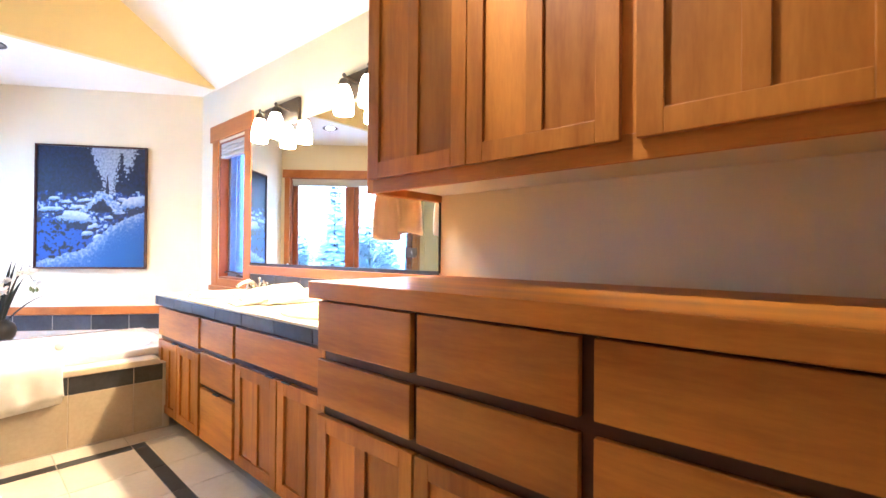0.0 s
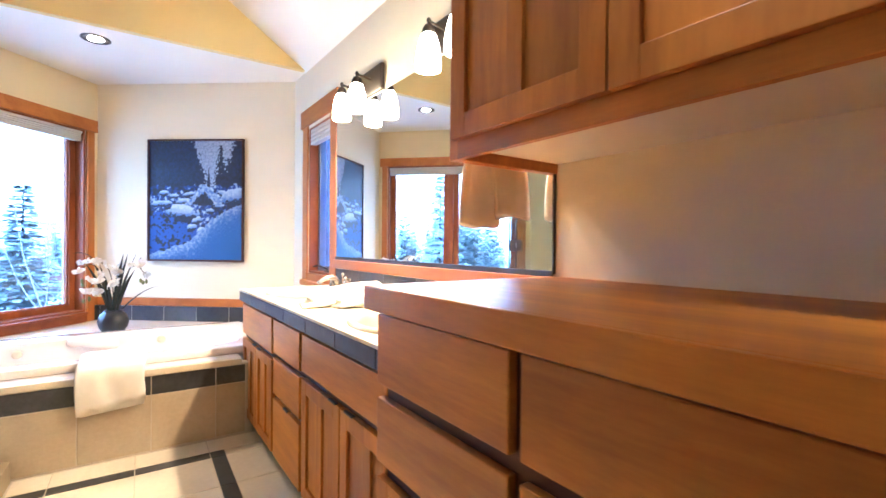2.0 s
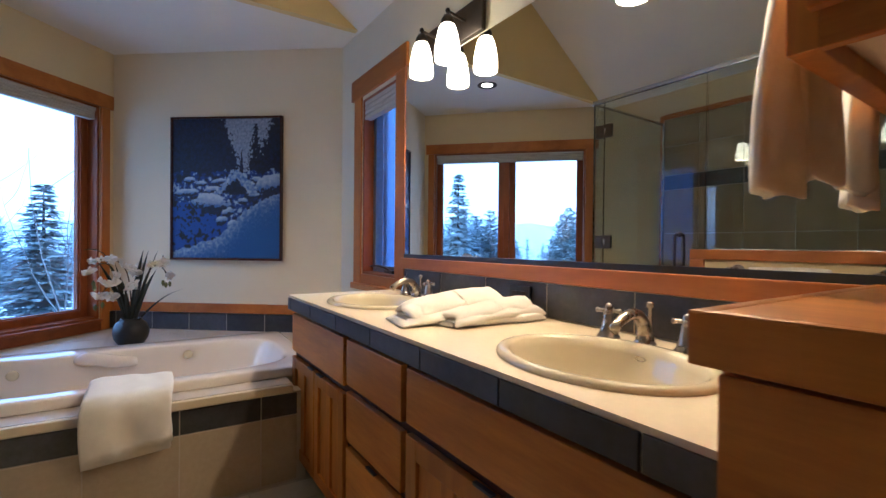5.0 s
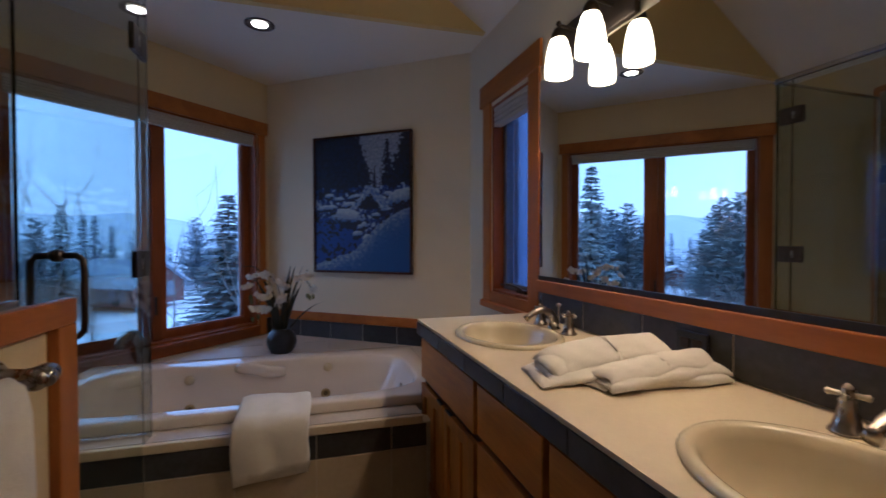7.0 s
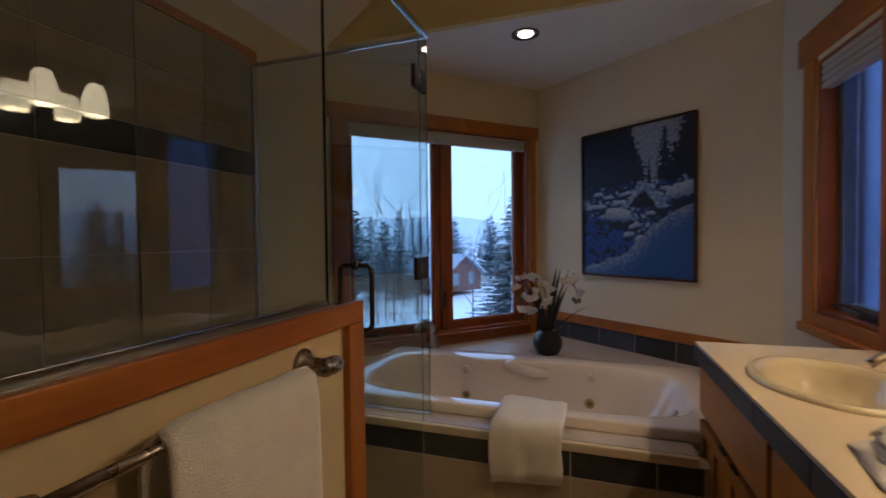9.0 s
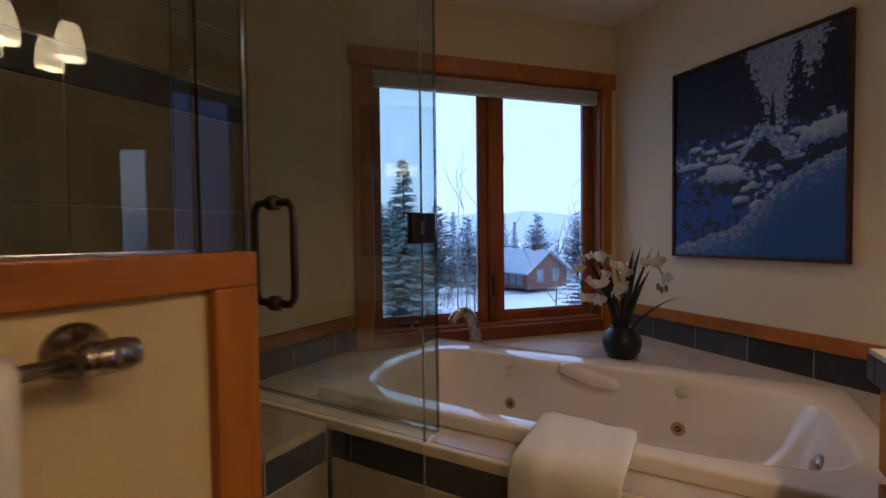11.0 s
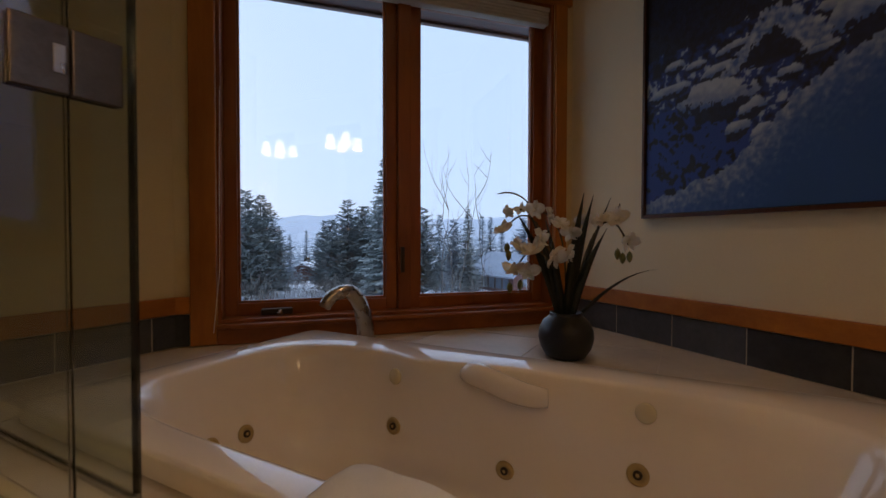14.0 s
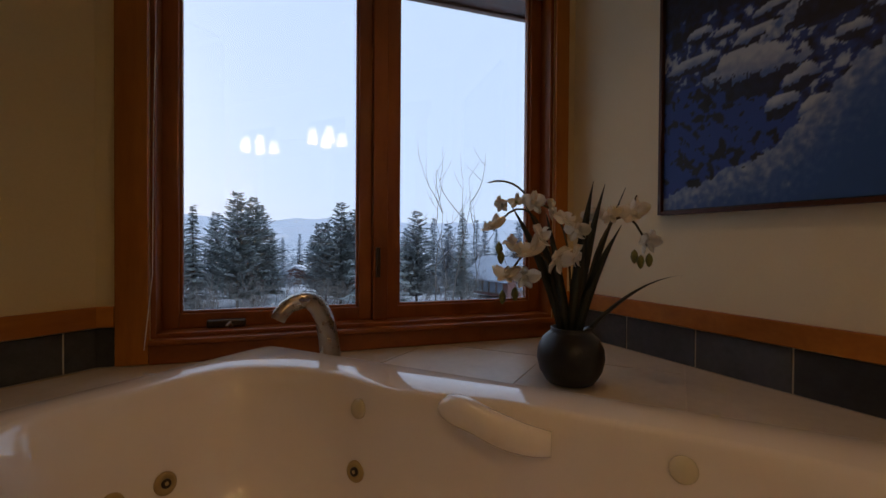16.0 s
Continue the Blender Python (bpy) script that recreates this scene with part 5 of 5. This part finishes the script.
# ---- outside ----
GROUND = -6.4
bm = bmesh.new()
cuts = 60
gv = [[bm.verts.new((x, y, GROUND + 1.2 * fbm(x * 0.02, y * 0.02) - 0.5 if math.hypot(x, y) > 14 else GROUND - 0.8)) for x in np.linspace(-700, 500, cuts)] for y in np.linspace(-650, 650, cuts)]
for j in range(cuts - 1):
    for i in range(cuts - 1):
        bm.faces.new((gv[j][i], gv[j][i + 1], gv[j + 1][i + 1], gv[j + 1][i]))
structure("ground", bm, snow, "snow-covered ground falling away from the house", "ground", True)
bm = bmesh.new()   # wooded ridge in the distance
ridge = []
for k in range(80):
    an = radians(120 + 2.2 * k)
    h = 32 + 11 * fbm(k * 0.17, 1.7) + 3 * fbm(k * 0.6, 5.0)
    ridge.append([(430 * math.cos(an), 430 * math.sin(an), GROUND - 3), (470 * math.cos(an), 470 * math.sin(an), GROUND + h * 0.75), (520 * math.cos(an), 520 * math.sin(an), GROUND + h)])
structure("backdrop_ridge", loft(ridge, False), ridge_haze_tint, "wooded ridge, winter haze tinted into its pale colour", "ridge", True)


def conifer_mesh(seed, height, spread, tiers, pine=False, mat=None):
    """Crown of a conifer: drooping boughs, each a spray of small needle tufts."""
    rnd = random.Random(seed)
    verts, faces = [], []

    def tuft(p, d, s):
        up = Vector((rnd.uniform(-0.5, 0.5), rnd.uniform(-0.5, 0.5), 1))
        w = d.cross(up).normalized() * s * 0.34
        i = len(verts)
        verts.extend((p - w * 0.3, p + d * s * 0.55 - w, p + d * s * 1.15 - Vector((0, 0, s * 0.15)), p + d * s * 0.55 + w))
        faces.append((i, i + 1, i + 2, i + 3))
    for t in range(tiers):
        q = t / (tiers - 1)
        z = height * (0.02 + 0.97 * q) if not pine else height * (0.05 + 0.94 * q)
        full = spread * ((1 - q) ** 0.85 + 0.03) if not pine else spread * (math.sin(math.pi * (0.30 + 0.68 * q)) ** 0.8 * (1 - 0.30 * q) + 0.05)
        arms = max(5, int(14 * (1 - q) + 6))
        off = rnd.uniform(0, 6.28)
        for k in range(arms):
            a = off + 2 * math.pi * k / arms + rnd.uniform(-0.25, 0.25)
            ln = full * rnd.uniform(0.55, 1.15)
            d = Vector((math.cos(a), math.sin(a), rnd.uniform(-0.30, -0.02) if not pine else rnd.uniform(0.0, 0.5)))
            base = Vector((0, 0, z + rnd.uniform(-0.2, 0.2)))
            steps = max(3, int(ln / (height * 0.020)))
            for i in range(steps):
                u = (i + 0.6) / steps
                p = base + d * ln * u + Vector((0, 0, (0.10 if not pine else 0.05) * ln * u * u))
                for sd in (-1, 1, 0):
                    dd = (d.normalized() + sd * 0.9 * Vector((-math.sin(a), math.cos(a), 0)) + Vector((rnd.uniform(-0.2, 0.2), rnd.uniform(-0.2, 0.2), rnd.uniform(-0.25, 0.2)))).normalized()
                    tuft(p, dd, height * rnd.uniform(0.020, 0.036) * (1.15 - 0.4 * u) * (1.3 if pine else 1.0))
    me = bpy.data.meshes.new("crown")
    me.from_pydata([tuple(v) for v in verts], [], faces)
    me.materials.append(mat or needles)
    return me


def conifer(seed, height, spread, tiers, pine, label, name, mat=None):
    t = thing(name, label, "tree", "conifers outside")
    part("trunk", tube([(0, 0, -0.5), (0.02, 0, height * 0.4), (0, 0.03, height * 0.97)], [height * 0.016, height * 0.011, height * 0.002], 9), bark, t)
    crown = new("crown", conifer_mesh(seed, height, spread, tiers, pine, mat))
    crown.parent = t
    return t




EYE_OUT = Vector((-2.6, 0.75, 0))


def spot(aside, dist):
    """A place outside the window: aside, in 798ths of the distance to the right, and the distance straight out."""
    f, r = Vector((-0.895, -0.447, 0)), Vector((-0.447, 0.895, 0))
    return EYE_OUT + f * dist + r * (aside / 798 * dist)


big = conifer(1, 13.2, 3.1, 44, False, "tall dense spruce in the garden, haze tinted into its needles", "spruce_tree")
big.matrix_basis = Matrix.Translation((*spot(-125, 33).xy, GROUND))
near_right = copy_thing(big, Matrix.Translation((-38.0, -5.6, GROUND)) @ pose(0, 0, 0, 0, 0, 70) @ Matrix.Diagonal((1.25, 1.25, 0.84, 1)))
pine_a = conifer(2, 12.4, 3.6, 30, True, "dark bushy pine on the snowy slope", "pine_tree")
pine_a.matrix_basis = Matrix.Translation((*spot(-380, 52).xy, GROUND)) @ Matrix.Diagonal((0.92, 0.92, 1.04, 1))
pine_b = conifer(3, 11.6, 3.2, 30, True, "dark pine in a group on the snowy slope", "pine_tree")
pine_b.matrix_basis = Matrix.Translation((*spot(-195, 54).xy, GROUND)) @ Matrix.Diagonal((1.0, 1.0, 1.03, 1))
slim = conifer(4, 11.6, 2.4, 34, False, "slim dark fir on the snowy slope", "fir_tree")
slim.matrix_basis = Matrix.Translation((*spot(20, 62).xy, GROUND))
# far kinds take the needle colour that has more haze painted in
far_fir = conifer(14, 11.6, 2.5, 26, False, "far fir with winter haze tinted into its needles", "fir_tree", needles_haze_tint)
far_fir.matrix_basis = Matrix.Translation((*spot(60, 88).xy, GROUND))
far_pine = conifer(15, 11.8, 3.3, 24, True, "far pine with winter haze tinted into its needles", "pine_tree", needles_haze_tint)
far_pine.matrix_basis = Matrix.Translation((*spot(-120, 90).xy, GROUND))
rnd = random.Random(77)


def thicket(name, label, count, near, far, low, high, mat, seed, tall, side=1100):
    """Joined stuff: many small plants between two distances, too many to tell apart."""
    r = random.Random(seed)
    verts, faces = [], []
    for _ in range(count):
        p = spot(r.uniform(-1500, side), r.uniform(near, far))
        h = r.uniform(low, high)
        for k in range(tall):
            q = (k + r.random()) / tall
            w = h * (0.22 if mat is not twig else 0.35) * (1.05 - q if mat is not twig else 0.4 + q)
            a = r.uniform(0, 6.28)
            base = Vector((p.x, p.y, GROUND - 0.4 + h * q))
            d = Vector((math.cos(a), math.sin(a), r.uniform(-0.4, 0.3) if mat is not twig else r.uniform(0.6, 2.0))) * w
            s = Vector((-math.sin(a), math.cos(a), 0)) * w * (0.35 if mat is not twig else 0.016)
            i = len(verts)
            verts.extend((base - s * 0.4, base + d * 0.5 - s, base + d, base + d * 0.5 + s))
            faces.append((i, i + 1, i + 2, i + 3))
    me = bpy.data.meshes.new(name)
    me.from_pydata([tuple(v) for v in verts], [], faces)
    me.materials.append(mat)
    tagged(new(name, me), label, "undergrowth" if mat is twig else "forest", kind="stuff")


# the forest's haze is in its needle colour too
thicket("far_forest", "dense conifer forest beyond the garden", 900, 76, 190, 6.0, 10.5, needles_haze_tint, 5, 60)
thicket("undergrowth", "bare grey shrubs between the trees", 1300, 34, 74, 0.9, 2.8, twig, 6, 34, 60)
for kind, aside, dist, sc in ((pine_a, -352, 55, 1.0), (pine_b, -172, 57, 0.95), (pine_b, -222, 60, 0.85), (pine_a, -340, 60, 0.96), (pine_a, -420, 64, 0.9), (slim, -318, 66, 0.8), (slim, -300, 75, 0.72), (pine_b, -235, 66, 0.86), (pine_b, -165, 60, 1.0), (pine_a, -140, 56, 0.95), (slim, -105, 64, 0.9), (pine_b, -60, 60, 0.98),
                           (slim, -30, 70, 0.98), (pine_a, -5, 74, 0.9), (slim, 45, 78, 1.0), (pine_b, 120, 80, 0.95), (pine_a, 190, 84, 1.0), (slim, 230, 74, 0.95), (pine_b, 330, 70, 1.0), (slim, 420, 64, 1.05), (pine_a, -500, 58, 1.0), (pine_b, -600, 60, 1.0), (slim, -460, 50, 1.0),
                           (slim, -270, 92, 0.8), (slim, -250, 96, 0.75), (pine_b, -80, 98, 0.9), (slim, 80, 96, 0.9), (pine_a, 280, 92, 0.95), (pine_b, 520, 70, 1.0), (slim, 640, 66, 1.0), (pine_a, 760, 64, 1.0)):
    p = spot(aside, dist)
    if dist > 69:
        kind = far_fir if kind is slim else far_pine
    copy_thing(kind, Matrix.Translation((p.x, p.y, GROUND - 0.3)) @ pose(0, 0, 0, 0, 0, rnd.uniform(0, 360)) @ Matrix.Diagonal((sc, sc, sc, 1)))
for kx, ky in ((-10, 46), (6, 44), (-3, 60)):
    copy_thing(slim, Matrix.Translation((kx - 4, ky, GROUND)) @ pose(0, 0, 0, 0, 0, 40 * kx))


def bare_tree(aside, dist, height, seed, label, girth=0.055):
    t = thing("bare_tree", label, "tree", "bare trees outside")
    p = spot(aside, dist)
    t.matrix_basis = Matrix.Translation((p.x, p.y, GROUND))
    r = random.Random(seed)

    def limb(a, d, ln, rad, depth, parent):
        pts = [a]
        for i in range(6):
            d = (d + Vector((r.uniform(-0.18, 0.18), r.uniform(-0.18, 0.18), 0.10))).normalized()
            pts.append(pts[-1] + d * ln / 6)
        ob = part("trunk" if depth == 0 else "branch", tube(pts, [rad * (1 - 0.13 * i) for i in range(7)], 6), twig, parent)
        if depth < 2:
            for k in range(4 if depth == 0 else 3):
                i = r.randint(2, 6)
                s = Vector((r.uniform(-1, 1), r.uniform(-1, 1), 0.9)).normalized()
                limb(pts[i], s, ln * r.uniform(0.35, 0.55), rad * 0.5, depth + 1, t if depth == 0 else ob)
    limb(Vector((0, 0, -0.2)), Vector((0, 0, 1)), height, girth * height / 8, 0, t)


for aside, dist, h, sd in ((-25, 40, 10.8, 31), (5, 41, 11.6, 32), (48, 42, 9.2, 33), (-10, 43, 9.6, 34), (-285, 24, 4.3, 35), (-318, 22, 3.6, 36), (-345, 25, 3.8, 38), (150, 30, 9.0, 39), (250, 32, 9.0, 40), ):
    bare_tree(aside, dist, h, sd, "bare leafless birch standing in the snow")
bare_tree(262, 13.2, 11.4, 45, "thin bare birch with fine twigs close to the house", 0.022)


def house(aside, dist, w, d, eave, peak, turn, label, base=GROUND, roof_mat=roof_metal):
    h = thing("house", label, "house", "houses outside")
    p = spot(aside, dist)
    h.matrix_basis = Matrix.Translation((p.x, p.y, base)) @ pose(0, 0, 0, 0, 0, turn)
    bm = bmesh.new()
    pts = [(-d / 2, 0), (d / 2, 0), (d / 2, eave), (0, peak), (-d / 2, eave)]
    a = [bm.verts.new((-w / 2, y, z)) for y, z in pts]
    b = [bm.verts.new((w / 2, y, z)) for y, z in pts]
    bm.faces.new(a)
    bm.faces.new(b[::-1])
    for i in range(5):
        j = (i + 1) % 5
        bm.faces.new((a[i], b[i], b[j], a[j]))
    part("wall", bm, barn_red, h)
    for sg in (-1, 1):
        run = math.hypot(d / 2 + 0.7, (peak - eave) * (d / 2 + 0.7) / (d / 2))
        sl = math.degrees(math.atan2(peak - eave, d / 2))
        part("roof", box(-w / 2 - 0.7, w / 2 + 0.7, 0, run, 0.02, 0.28, m=Matrix.Translation((0, 0, peak)) @ pose(0, 0, 0, -sl, 0, 0 if sg > 0 else 180)), roof_mat, h, "pale roof dusted with snow")
    for side in (-1, 1):
        for k in range(-2, 3):
            wd = part("window", box(k * w / 6 - 0.55, k * w / 6 + 0.55, side * d / 2 - 0.05, side * d / 2 + 0.05, eave - 2.0, eave - 0.6), pane_dark, h)
            part("window_trim", bars(bmesh.new(), k * w / 6 - 0.65, k * w / 6 + 0.65, eave - 2.1, eave - 0.5, side * d / 2 - 0.08, side * d / 2 + 0.08, 0.1, 0, Matrix.Identity(4)), twig, wd)
        for y in (-d / 5, d / 5):
            wd = part("window", box(side * w / 2 - 0.05, side * w / 2 + 0.05, y - 0.6, y + 0.6, eave - 1.6, eave + 0.1), pane_dark, h)
            part("window_trim", bars(bmesh.new(), y - 0.7, y + 0.7, eave - 1.7, eave + 0.2, -0.08, 0.08, 0.1, 0, Matrix.Translation((side * w / 2, 0, 0)) @ pose(0, 0, 0, 0, 0, 90)), twig, wd)
    part("chimney", box(w / 5, w / 5 + 0.9, -0.4, 0.5, peak - 0.8, peak + 0.9, 0.03), bark, h)
    return h


house(98, 66, 9.0, 7.6, 2.5, 5.1, 62, "brown timber house with a pale snow-dusted gable roof")
house(-262, 88, 12.0, 9.0, 1.6, 4.0, 30, "low brown house with a snow-covered roof among pines", GROUND - 1.2, snow)
house(235, 90, 10.0, 9.0, 3.0, 6.4, 20, "distant brown house with a pale roof")

# ---- floor tiles last ----


def floor_rect(x0, x1, y0, y1, mat):
    tile_piece("tile", floor_ob, Matrix.Translation((x0 + 0.0025, y0 + 0.0025, -0.004)) @ FLAT, x1 - x0 - 0.005, y1 - y0 - 0.005, mat)


FLAT = Matrix(((1, 0, 0, 0), (0, 0, 1, 0), (0, -1, 0, 0), (0, 0, 0, 1)))
W = 0.33
bx0, bx1, by0, by1 = -2.83, -2.755, 0.90, 0.972
for k in range(12):                              # field inside the border
    for j in range(6):
        x0, y1 = bx1 + W * k, by0 - W * j
        if x0 < 1.1 and y1 > -0.6 and not (y1 - W < 0.0 and x0 < -1.2 and y1 <= 0.10):
            floor_rect(x0, x0 + W, max(y1 - W, -0.96), y1, floor_tile)
for k in range(12):
    floor_rect(bx1 + W * k, bx1 + W * (k + 1), by0, by1, slate)
    floor_rect(bx1 + W * k, bx1 + W * (k + 1), by1, by1 + 0.23, floor_tile)
floor_rect(bx0, bx1, by0, by1, slate)
floor_rect(bx0, bx1, by1, by1 + 0.23, floor_tile)
floor_rect(-2.99, bx0, by0, by1 + 0.23, floor_tile)
for j in range(3):
    y1 = by0 - W * j
    y0 = max(y1 - W, 0.095)
    floor_rect(bx0, bx1, y0, y1, slate)
    floor_rect(-2.99, bx0, y0, y1, floor_tile)
